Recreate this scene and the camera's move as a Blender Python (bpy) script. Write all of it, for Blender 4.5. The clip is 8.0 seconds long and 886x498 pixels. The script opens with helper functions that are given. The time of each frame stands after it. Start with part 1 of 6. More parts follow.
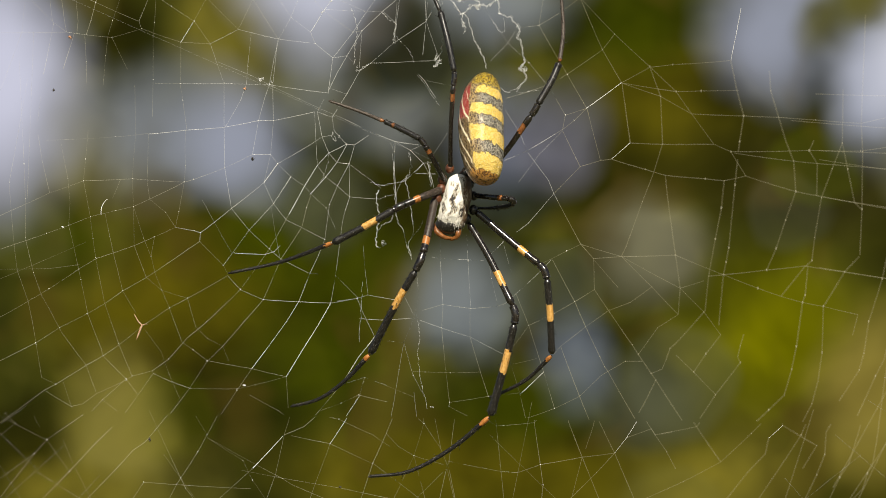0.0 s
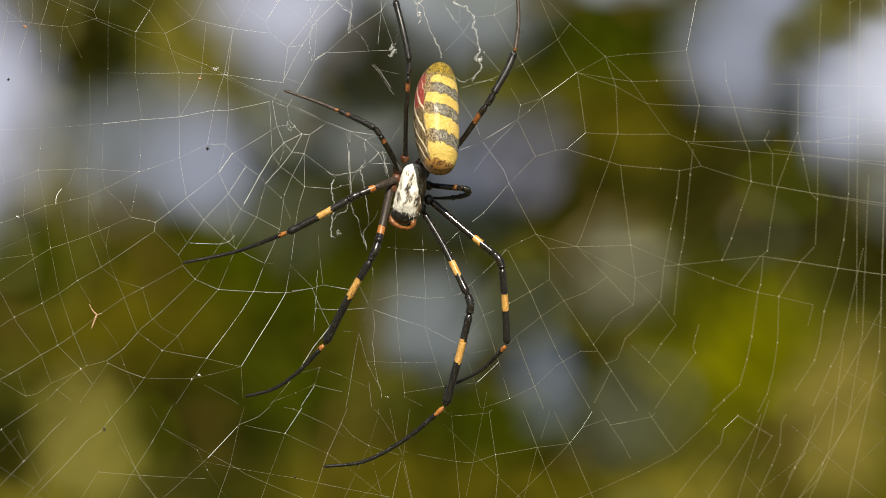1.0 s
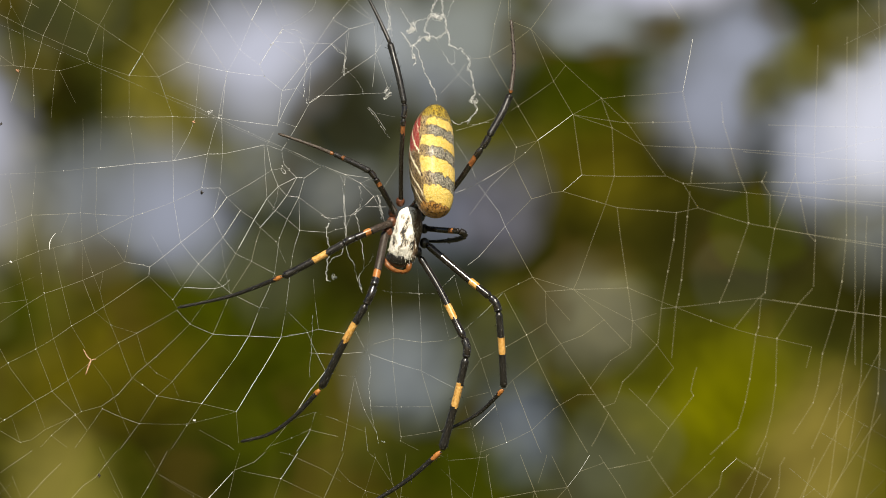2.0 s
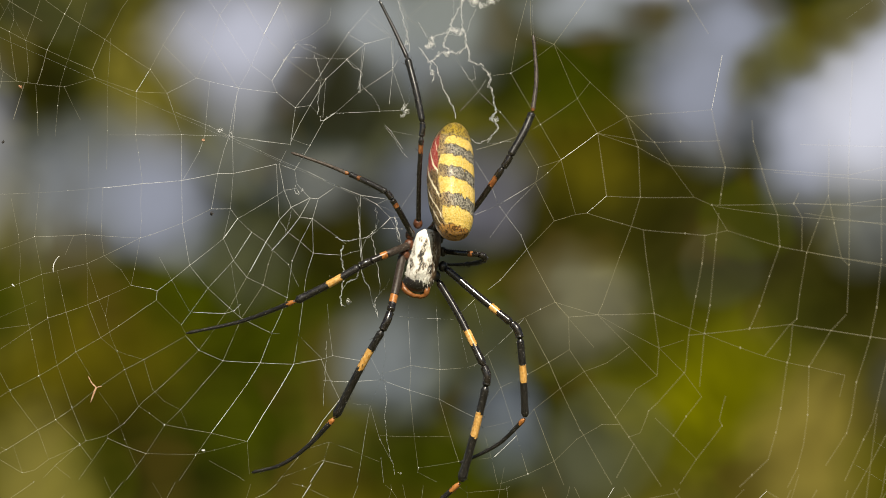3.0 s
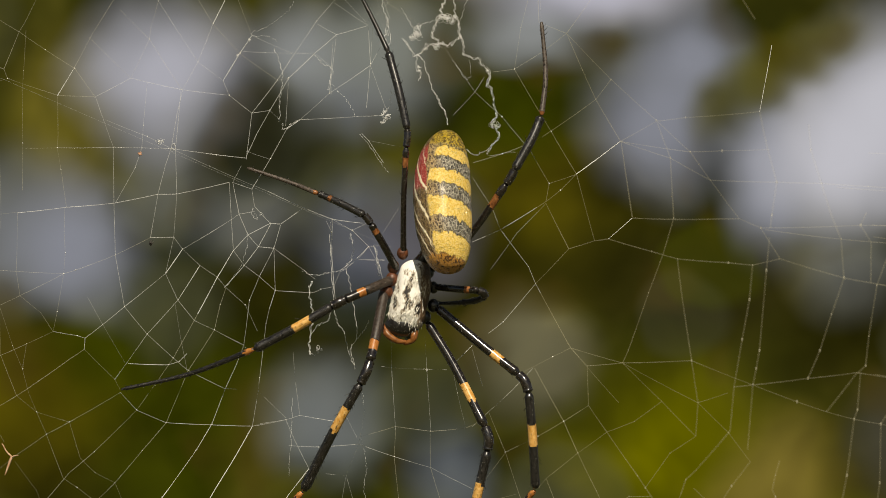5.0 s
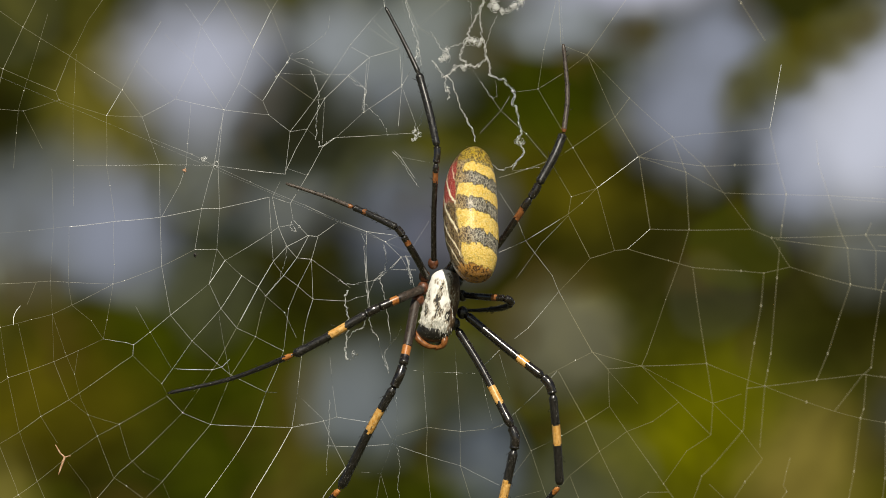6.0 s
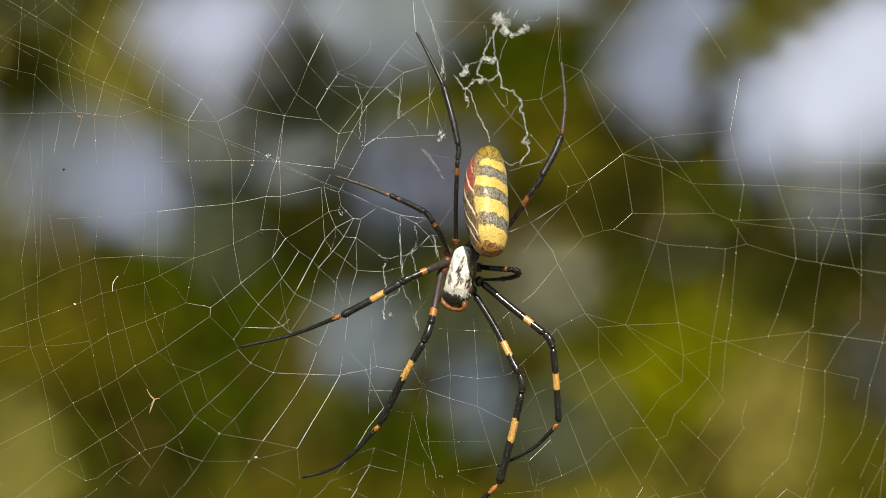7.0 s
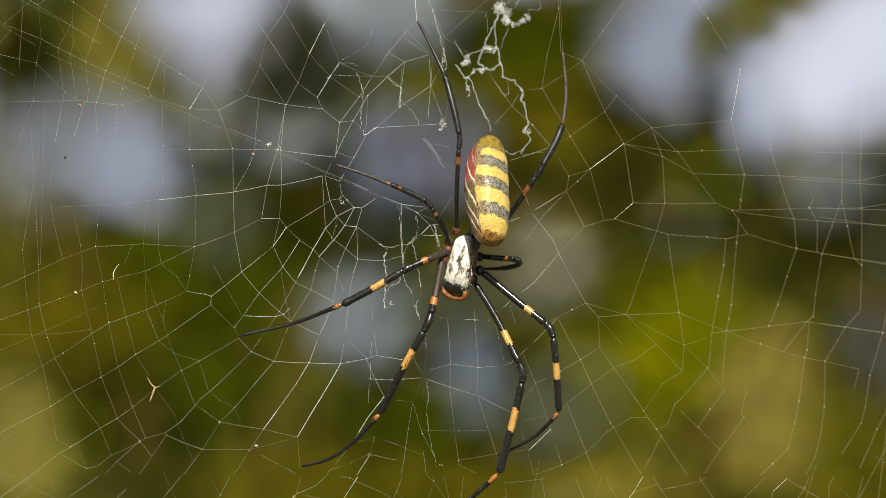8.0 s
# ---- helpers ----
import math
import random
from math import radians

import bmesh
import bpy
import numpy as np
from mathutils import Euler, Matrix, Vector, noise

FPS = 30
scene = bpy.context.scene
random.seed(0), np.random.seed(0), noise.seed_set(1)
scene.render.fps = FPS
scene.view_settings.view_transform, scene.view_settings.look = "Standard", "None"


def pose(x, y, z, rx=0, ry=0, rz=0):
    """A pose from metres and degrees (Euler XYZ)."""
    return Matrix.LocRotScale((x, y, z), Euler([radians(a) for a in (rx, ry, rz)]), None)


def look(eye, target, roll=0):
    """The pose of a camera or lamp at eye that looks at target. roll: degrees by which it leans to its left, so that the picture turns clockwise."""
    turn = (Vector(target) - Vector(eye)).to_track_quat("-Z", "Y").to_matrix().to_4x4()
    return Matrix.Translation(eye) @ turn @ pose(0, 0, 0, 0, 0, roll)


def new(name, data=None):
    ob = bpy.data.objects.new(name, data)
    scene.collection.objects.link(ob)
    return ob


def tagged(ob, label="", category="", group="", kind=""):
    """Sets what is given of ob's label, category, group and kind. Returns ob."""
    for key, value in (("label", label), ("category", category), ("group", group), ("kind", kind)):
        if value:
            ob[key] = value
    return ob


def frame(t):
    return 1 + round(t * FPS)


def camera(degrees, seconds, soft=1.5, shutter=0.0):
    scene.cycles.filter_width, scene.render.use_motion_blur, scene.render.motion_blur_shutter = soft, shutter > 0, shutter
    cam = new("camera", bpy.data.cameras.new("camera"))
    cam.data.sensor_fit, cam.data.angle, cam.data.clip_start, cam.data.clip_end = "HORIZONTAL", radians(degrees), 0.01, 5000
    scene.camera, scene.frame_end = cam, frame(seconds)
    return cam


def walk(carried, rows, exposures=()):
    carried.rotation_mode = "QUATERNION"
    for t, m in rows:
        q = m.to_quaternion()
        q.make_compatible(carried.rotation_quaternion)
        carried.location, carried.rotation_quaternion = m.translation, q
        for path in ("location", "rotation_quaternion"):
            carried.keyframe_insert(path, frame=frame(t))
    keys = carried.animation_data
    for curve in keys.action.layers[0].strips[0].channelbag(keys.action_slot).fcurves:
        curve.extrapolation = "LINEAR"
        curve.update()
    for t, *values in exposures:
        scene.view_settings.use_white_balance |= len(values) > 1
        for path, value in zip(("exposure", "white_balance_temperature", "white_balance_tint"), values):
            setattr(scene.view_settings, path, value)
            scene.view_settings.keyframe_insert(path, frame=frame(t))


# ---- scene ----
# A palm-sized orb weaver on its web, filmed from some 2.5 m with a long lens,
# before a glowing backdrop of shrubs and sky far out of focus.
cam = camera(3.0, 8.0, soft=0.9)

# The line of sight at the start: 1.5 m above the ground, tilted up by 9 degrees.
VIEW = pose(0, 0, 1.5, 9, 0, 0)
# seconds, metres right, ahead and up, then pitch, yaw and roll in degrees
PATH = [
    (0.0, 0.0000, 0.0000, 0.0000, 0.0000, 0.0000, 0.0000),
    (0.2, 0.0020, 0.0032, -0.0013, 0.0241, 0.0425, 0.0646),
    (0.3, 0.0030, 0.0047, -0.0020, 0.0423, 0.0501, 0.0970),
    (0.5, 0.0050, 0.0079, -0.0033, 0.1193, 0.0689, 0.1616),
    (0.8, 0.0041, 0.0046, -0.0058, 0.1705, -0.0381, 0.0871),
    (1.0, 0.0035, 0.0024, -0.0075, 0.1375, -0.0720, 0.0374),
    (1.2, 0.0019, 0.0045, -0.0091, 0.1604, -0.1192, -0.0929),
    (1.3, 0.0011, 0.0056, -0.0100, 0.1976, -0.1406, -0.1580),
    (1.5, -0.0005, 0.0077, -0.0116, 0.3022, -0.1621, -0.2883),
    (1.7, -0.0014, 0.0124, -0.0103, 0.3124, -0.1933, -0.2612),
    (2.8, -0.0066, 0.0381, -0.0029, 0.2986, -0.2323, -0.1124),
    (3.0, -0.0099, 0.1104, 0.0003, 0.1905, -0.3460, -0.1119),
    (3.3, -0.0118, 0.1051, -0.0004, 0.2147, -0.4095, -0.3567),
    (3.5, -0.0130, 0.1016, -0.0008, 0.2163, -0.4321, -0.5199),
    (3.7, -0.0109, 0.1668, -0.0008, 0.2390, -0.4254, -0.5923),
    (4.0, -0.0078, 0.2645, -0.0009, 0.1866, -0.3721, -0.7010),
    (4.2, -0.0087, 0.3550, -0.0011, 0.1467, -0.4100, -0.6600),
    (4.3, -0.0092, 0.4003, -0.0013, 0.0903, -0.4060, -0.6395),
    (4.4, -0.0096, 0.4455, -0.0014, 0.1564, -0.4379, -0.6190),
    (4.5, -0.0101, 0.4908, -0.0015, 0.2680, -0.4550, -0.5985),
    (4.6, -0.0133, 0.5162, -0.0016, 0.3462, -0.5667, -0.5906),
    (4.7, -0.0166, 0.5416, -0.0017, 0.3904, -0.6600, -0.5827),
    (5.8, -0.0162, 0.5318, 0.0016, 0.3094, -0.5588, -0.5925),
    (6.0, -0.0167, 0.4272, 0.0036, 0.2765, -0.5230, -0.8386),
    (6.2, -0.0202, 0.2514, 0.0072, 0.1610, -0.5595, -0.8519),
    (6.3, -0.0220, 0.1635, 0.0089, 0.1172, -0.5607, -0.8585),
    (6.5, -0.0255, -0.0123, 0.0125, -0.0160, -0.5840, -0.8718),
    (6.7, -0.0265, -0.0228, 0.0111, 0.0213, -0.5900, -0.8587),
    (7.0, -0.0280, -0.0386, 0.0090, 0.0387, -0.6122, -0.8390),
    (7.2, -0.0275, -0.0371, 0.0098, 0.0283, -0.6019, -0.8162),
    (7.5, -0.0267, -0.0349, 0.0109, 0.0369, -0.6029, -0.7820),
    (7.7, -0.0275, -0.0371, 0.0112, 0.0167, -0.6124, -0.7444),
    (8.0, -0.0288, -0.0405, 0.0117, -0.0589, -0.6267, -0.6879),
]
walk(cam, [(t, VIEW @ pose(x, y, z, 90 + p, 0, w) @ pose(0, 0, 0, 0, 0, r)) for t, x, y, z, p, w, r in PATH],
     [(0.0, 0.33, 6900, 8), (1.0, 0.34, 6900, 8), (1.5, 0.44, 6900, 8.5), (3.0, 0.29, 6950, 8), (3.5, 0.38, 7080, 8.5), (4.0, 0.16, 7380, 6), (4.5, -0.09, 7450, 7), (5.8, -0.04, 6900, 8), (6.0, 0.03, 6750, 7), (6.5, 0.38, 6650, 6.5), (8.0, 0.38, 6750, 7)])

# ---- world and sun ----
SUN_FROM = (VIEW.to_3x3() @ Vector((0.06, -0.69, 0.72))).normalized()
world = bpy.data.worlds.new("sky")
scene.world = world
world.use_nodes = True
wn = world.node_tree.nodes
sky = wn.new("ShaderNodeTexSky")
sky.sky_type = "NISHITA"
sky.sun_disc = False
sky.sun_elevation = math.asin(SUN_FROM.z)
sky.sun_rotation = math.atan2(SUN_FROM.x, SUN_FROM.y)
world.node_tree.links.new(sky.outputs[0], wn["Background"].inputs[0])
wn["Background"].inputs[1].default_value = 0.05
sun_data = bpy.data.lights.new("sun", "SUN")
sun_data.energy, sun_data.angle, sun_data.color = 5.0, radians(0.53), (1.0, 0.94, 0.84)
sun = new("sun", sun_data)
sun.matrix_world = look(SUN_FROM * 20, (0, 0, 0))

# ---- places ----
MM = 0.001
PLANE = 2.503                      # metres from the first camera place to the web
FAR = 6.0                          # metres to the shrubs behind it
SPIDER_AT = (2.59, PLANE, 10.95)   # waist of the spider: mm right, metres ahead, mm up


def at(u, v, w=0.0):
    """World pose of a point of the web's plane: mm right and up of the first line of sight, w mm towards the lens."""
    return VIEW @ pose(u * MM, PLANE - w * MM, v * MM)


# ---- materials ----
def material(name):
    m = bpy.data.materials.new(name)
    m.use_nodes = True
    return m, m.node_tree, m.node_tree.nodes["Principled BSDF"]


def node(tree, kind, **inputs):
    n = tree.nodes.new("ShaderNode" + kind)
    for key, value in inputs.items():
        n.inputs[key].default_value = value
    return n


def coords(tree, scale=(1, 1, 1)):
    c = tree.nodes.new("ShaderNodeTexCoord")
    m = node(tree, "Mapping", Scale=scale)
    tree.links.new(c.outputs["Object"], m.inputs[0])
    return m.outputs[0]


def noise_of(tree, vec, scale, detail=4.0, rough=0.6):
    n = node(tree, "TexNoise", Scale=scale, Detail=detail, Roughness=rough)
    tree.links.new(vec, n.inputs["Vector"])
    return n.outputs["Fac"]


def ramp(tree, fac, stops, interpolation="LINEAR"):
    r = tree.nodes.new("ShaderNodeValToRGB")
    r.color_ramp.interpolation = interpolation
    e = r.color_ramp.elements
    while len(e) < len(stops):
        e.new(0.5)
    for k, (p, c) in enumerate(stops):
        e[k].position, e[k].color = p, (*c, 1)
    tree.links.new(fac, r.inputs[0])
    return r.outputs[0]


def mixed(tree, fac, a, b, blend="MIX"):
    m = tree.nodes.new("ShaderNodeMix")
    m.data_type, m.blend_type = "RGBA", blend
    for s, v in ((0, fac), (6, a), (7, b)):
        if hasattr(v, "is_linked"):
            tree.links.new(v, m.inputs[s])
        elif s == 0:
            m.inputs[s].default_value = v
        else:
            m.inputs[s].default_value = (*v, 1)
    return m.outputs[2]


def maths(tree, op, a, b=0.0, c=0.0):
    m = tree.nodes.new("ShaderNodeMath")
    m.operation = op
    for s, v in enumerate((a, b, c)):
        if hasattr(v, "is_linked"):
            tree.links.new(v, m.inputs[s])
        else:
            m.inputs[s].default_value = v
    return m.outputs[0]


def ranged(tree, v, lo, hi, smooth=True):
    m = node(tree, "MapRange")
    m.interpolation_type = "SMOOTHSTEP" if smooth else "LINEAR"
    m.clamp = True
    tree.links.new(v, m.inputs["Value"])
    m.inputs["From Min"].default_value, m.inputs["From Max"].default_value = lo, hi
    return m.outputs[0]


def bumped(tree, bsdf, height, distance, strength=0.6):
    b = node(tree, "Bump", Strength=strength, Distance=distance)
    tree.links.new(height, b.inputs["Height"])
    tree.links.new(b.outputs[0], bsdf.inputs["Normal"])


def chitin(name, dark, light, rough=0.28, grain=2600, spread=0.2, dust=0.0, coat=0.0):
    """Glossy cuticle: two tones of colour, fine pits and short pale hairs."""
    m, t, b = material(name)
    v = coords(t)
    n = noise_of(t, v, grain, 5)
    big = noise_of(t, v, 420, 3)
    base = ramp(t, n, [(0.35, dark), (0.72, light)])
    base = mixed(t, maths(t, "MULTIPLY", big, 0.5), base, dark)
    if dust:
        specks = noise_of(t, v, grain * 2.2, 2)
        base = mixed(t, maths(t, "MULTIPLY", ranged(t, specks, 0.66, 0.72), dust), base, (0.55, 0.53, 0.48))
    t.links.new(base, b.inputs["Base Color"])
    t.links.new(ramp(t, n, [(0.3, (rough,) * 3), (0.7, (rough + spread,) * 3)]), b.inputs["Roughness"])
    bumped(t, b, n, 0.00003, 0.25)
    b.inputs["Specular IOR Level"].default_value = 0.5
    b.inputs["Coat Weight"].default_value, b.inputs["Coat Roughness"].default_value = coat, 0.16
    return m


BLACK = chitin("black_cuticle", (0.005, 0.004, 0.003), (0.026, 0.018, 0.013), 0.15, 2600, 0.16, 0.35, 0.7)
ROUGH_BLACK = chitin("hairy_black_cuticle", (0.004, 0.0035, 0.003), (0.030, 0.025, 0.021), 0.24, 3800, 0.25, 0.8, 0.35)
BROWN = chitin("brown_grey_cuticle", (0.022, 0.016, 0.012), (0.15, 0.115, 0.09), 0.40, 3800)
DUSKY = chitin("dusky_brown_cuticle", (0.016, 0.011, 0.008), (0.075, 0.052, 0.038), 0.36, 3000, 0.2, 0.3)
YELLOW = chitin("amber_yellow_cuticle", (0.50, 0.23, 0.035), (0.88, 0.58, 0.22), 0.26, coat=0.5)
ORANGE = chitin("orange_cuticle", (0.30, 0.10, 0.019), (0.57, 0.245, 0.065), 0.28)
DULL_ORANGE = chitin("dull_orange_cuticle", (0.11, 0.034, 0.010), (0.40, 0.16, 0.045), 0.28)
PALP = chitin("amber_brown_cuticle", (0.13, 0.042, 0.010), (0.38, 0.15, 0.040), 0.26)
RUST_SKIN = chitin("rusty_brown_cuticle", (0.05, 0.016, 0.007), (0.19, 0.062, 0.022), 0.34)


def make_silk(name, colour, rough=0.35, clear=0.0):
    m, t, b = material(name)
    n = noise_of(t, coords(t), 900, 3)
    t.links.new(ramp(t, n, [(0.3, tuple(c * 0.72 for c in colour)), (0.65, colour)]), b.inputs["Base Color"])
    b.inputs["Roughness"].default_value = rough
    b.inputs["Specular IOR Level"].default_value = 1.0
    b.inputs["Alpha"].default_value = 1.0 - clear
    return m


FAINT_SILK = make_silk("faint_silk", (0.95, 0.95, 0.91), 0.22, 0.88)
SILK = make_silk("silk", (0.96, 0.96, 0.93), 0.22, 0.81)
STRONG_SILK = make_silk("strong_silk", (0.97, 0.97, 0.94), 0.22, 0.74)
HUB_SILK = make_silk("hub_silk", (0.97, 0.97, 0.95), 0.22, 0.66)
# near-opaque copy that paints the sun's glint on single lengths of thread
GLINT_SILK = make_silk("glint_silk", (0.97, 0.97, 0.95), 0.22, 0.20)
THIN_SILK = make_silk("thin_golden_silk", (0.90, 0.84, 0.60), 0.26, 0.925)
FINE_SILK = make_silk("fine_golden_silk", (0.92, 0.86, 0.64), 0.26, 0.905)
LONG_SILK = make_silk("long_golden_silk", (0.94, 0.89, 0.70), 0.26, 0.86)
# broad, ever clearer silk towards one side of the web, imitating lost focus
DEFOCUS_SILK = [make_silk("blurred_golden_silk", (0.90, 0.82, 0.54), 0.30, 1 - a) for a in (0.075, 0.046, 0.032, 0.025)]
DEFOCUS_KNOT = make_silk("blurred_knot", (0.93, 0.87, 0.66), 0.30, 0.92)
KNOT_SILK = make_silk("knotted_silk", (0.97, 0.95, 0.88), 0.30, 0.10)
FLUFF = make_silk("matted_silk", (0.97, 0.97, 0.95), 0.25)


def make_abdomen_skin():
    """Yellow and grey bands on the back, a red flank with slanting cream veins, an olive tip."""
    m, t, b = material("banded_abdomen_skin")
    v = coords(t, (1000, 1000, 1000))
    sep = t.nodes.new("ShaderNodeSeparateXYZ")
    t.links.new(v, sep.inputs[0])
    x, y, z = sep.outputs
    wob = noise_of(t, v, 1.0, 5, 0.65)
    ragged = noise_of(t, coords(t, (1000, 1000, 600)), 1.9, 4, 0.6)
    fine = noise_of(t, v, 5.5, 6, 0.7)
    # length from the spinnerets (0) to the waist (1), and the same with the bands' ragged edges
    even = maths(t, "MULTIPLY_ADD", z, -1 / 18.1, 0.5)
    s = maths(t, "ADD", even, maths(t, "MULTIPLY_ADD", wob, 0.07, -0.035))
    s = maths(t, "ADD", s, maths(t, "MULTIPLY_ADD", ragged, 0.075, -0.0375))
    s = maths(t, "ADD", s, maths(t, "MULTIPLY", x, -0.013))
    # angle round the body from the middle of the back
    turn = maths(t, "ARCTAN2", x, maths(t, "MULTIPLY", y, -1.0))
    turn = maths(t, "ADD", turn, maths(t, "MULTIPLY_ADD", wob, 0.34, -0.17))
    # thin wrinkles that wander along the body
    crease = noise_of(t, coords(t, (1000, 1000, 380)), 3.4, 3, 0.6)
    lines = ranged(t, maths(t, "ABSOLUTE", maths(t, "SUBTRACT", crease, 0.5)), 0.075, 0.01)
    crack = noise_of(t, coords(t, (700, 700, 900)), 0.8, 3, 0.6)
    cracks = ranged(t, maths(t, "ABSOLUTE", maths(t, "SUBTRACT", crack, 0.47)), 0.014, 0.003)
    yellow = ramp(t, fine, [(0.25, (0.52, 0.29, 0.025)), (0.45, (0.77, 0.50, 0.07)), (0.72, (0.90, 0.72, 0.29))])
    yellow = mixed(t, maths(t, "MULTIPLY", cracks, 0.6), yellow, (0.26, 0.17, 0.03))
    grey = mixed(t, ranged(t, ragged, 0.36, 0.62), (0.018, 0.014, 0.010), (0.125, 0.110, 0.085))
    grey = mixed(t, maths(t, "MULTIPLY", lines, 0.6), grey, (0.38, 0.34, 0.26))
    grey = mixed(t, ranged(t, fine, 0.60, 0.72), grey, (0.62, 0.58, 0.47))
    scale = node(t, "TexVoronoi", Scale=3.0, Randomness=1.0)
    scale.feature = "DISTANCE_TO_EDGE"
    t.links.new(coords(t, (1000, 1000, 520)), scale.inputs["Vector"])
    seams = ranged(t, scale.outputs["Distance"], 0.10, 0.02)
    grey = mixed(t, maths(t, "MULTIPLY", seams, 0.75), grey, (0.62, 0.57, 0.45))
    yellow = mixed(t, maths(t, "MULTIPLY", seams, 0.30), yellow, (0.90, 0.76, 0.34))
    grey = mixed(t, cracks, grey, (0.022, 0.020, 0.016))
    W, K = (1, 1, 1), (0, 0, 0)
    bands = ramp(t, s, [(0.0, K), (0.170, K), (0.182, W), (0.262, W), (0.274, K), (0.356, K), (0.368, W), (0.464, W), (0.476, K),
                        (0.556, K), (0.568, W), (0.695, W), (0.707, K), (0.790, K), (0.802, W), (0.930, W), (0.945, K)])
    netting = mixed(t, ranged(t, maths(t, "MAXIMUM", lines, seams), 0.30, 0.80), (0.055, 0.030, 0.014), (0.44, 0.31, 0.14))
    rims = maths(t, "MULTIPLY", ranged(t, maths(t, "ABSOLUTE", maths(t, "SUBTRACT", bands, 0.5)), 0.49, 0.30), 0.75)
    # the first band is short; the others reach round to the flank, and netting fills the gaps between them
    reach = maths(t, "ADD", turn, maths(t, "MULTIPLY", ranged(t, even, 0.42, 0.14), -0.42))
    ends = ranged(t, reach, -1.02, -0.90)
    net = maths(t, "MULTIPLY", ranged(t, turn, -0.15, -0.85), maths(t, "SUBTRACT", 1.0, maths(t, "MULTIPLY", bands, ends)))
    back = mixed(t, rims, mixed(t, maths(t, "MULTIPLY", bands, ends), grey, yellow), (0.030, 0.026, 0.020))
    back = mixed(t, net, back, netting)
    olive = mixed(t, ranged(t, lines, 0.35, 0.85), (0.095, 0.058, 0.010), (0.62, 0.44, 0.06))
    olive = mixed(t, ranged(t, ragged, 0.54, 0.64), olive, (0.48, 0.33, 0.02))
    back = mixed(t, ranged(t, s, 0.185, 0.150), back, olive)
    # flank: brown scribble, a red patch behind, cream veins that slant back to the bands
    flank = mixed(t, ranged(t, fine, 0.4, 0.7), (0.040, 0.025, 0.012), (0.22, 0.125, 0.045))
    flank = mixed(t, maths(t, "MULTIPLY", lines, 0.45), flank, (0.36, 0.25, 0.09))
    red = maths(t, "MULTIPLY", ranged(t, s, 0.14, 0.20), ranged(t, s, 0.52, 0.46))
    flank = mixed(t, red, flank, mixed(t, ranged(t, fine, 0.52, 0.68), (0.34, 0.040, 0.032), (0.52, 0.20, 0.13)))
    slant = maths(t, "MULTIPLY_ADD", even, -2.6, turn)
    for place, wide, tone in ((-1.80, 0.035, 0.6), (-2.30, 0.055, 1.0), (-2.80, 0.075, 1.0), (-3.25, 0.055, 1.0), (-3.60, 0.055, 0.9)):
        near = maths(t, "ABSOLUTE", maths(t, "SUBTRACT", slant, place))
        flank = mixed(t, maths(t, "MULTIPLY", ranged(t, near, wide, wide * 0.5), tone), flank, (0.90, 0.80, 0.58))
    col = mixed(t, ranged(t, turn, -0.98, -1.06), back, flank)
    far_side = ranged(t, turn, 1.25, 1.45)
    col = mixed(t, far_side, col, netting)
    rim = ranged(t, s, 0.925, 0.945)
    col = mixed(t, rim, col, mixed(t, ranged(t, crease, 0.50, 0.60), (0.52, 0.25, 0.05), (0.10, 0.045, 0.014)))
    t.links.new(col, b.inputs["Base Color"])
    t.links.new(ramp(t, fine, [(0.38, (0.13,) * 3), (0.62, (0.42,) * 3)]), b.inputs["Roughness"])
    folds = noise_of(t, coords(t, (500, 500, 1900)), 1.0, 2, 0.5)
    relief = maths(t, "ADD", fine, maths(t, "MULTIPLY", maths(t, "MAXIMUM", lines, seams), 0.9))
    bumped(t, b, maths(t, "ADD", relief, maths(t, "MULTIPLY", folds, 1.6)), 0.00014, 0.75)
    b.inputs["Coat Weight"].default_value, b.inputs["Coat Roughness"].default_value = 0.16, 0.3
    return m


ABDOMEN = make_abdomen_skin()


def make_carapace_skin():
    m, t, b = material("silver_haired_carapace")
    v = coords(t, (1000, 1000, 1000))
    streak = noise_of(t, coords(t, (1000, 1000, 500)), 1.0, 6, 0.7)
    big = noise_of(t, v, 0.55, 2)
    f = maths(t, "ADD", streak, maths(t, "MULTIPLY_ADD", big, 0.5, -0.2))
    col = ramp(t, f, [(0.425, (0.016, 0.012, 0.009)), (0.47, (0.34, 0.28, 0.20)), (0.54, (0.90, 0.87, 0.80))])
    # one flank painted brown for bare cuticle and for the abdomen's shade
    sep = t.nodes.new("ShaderNodeSeparateXYZ")
    t.links.new(v, sep.inputs[0])
    bald_shade = maths(t, "MULTIPLY_ADD", sep.outputs[2], 0.16, sep.outputs[0])
    bald_shade = maths(t, "ADD", bald_shade, maths(t, "MULTIPLY_ADD", streak, 3.4, -1.7))
    brown = ramp(t, streak, [(0.36, (0.018, 0.011, 0.007)), (0.54, (0.11, 0.060, 0.026)), (0.66, (0.50, 0.42, 0.30))])
    col = mixed(t, ranged(t, bald_shade, 0.75, 1.3), col, brown)
    t.links.new(col, b.inputs["Base Color"])
    b.inputs["Roughness"].default_value = 0.6
    bumped(t, b, streak, 0.0002, 0.9)
    return m


CARAPACE = make_carapace_skin()
HAIR = make_silk("silver_hair", (0.82, 0.79, 0.70), 0.5)


def shade(r, g, b):
    """Linear colour from screen values of 0 to 255."""
    return tuple(((c / 255 + 0.055) / 1.055) ** 2.4 if c > 10 else c / 3295 for c in (r, g, b))


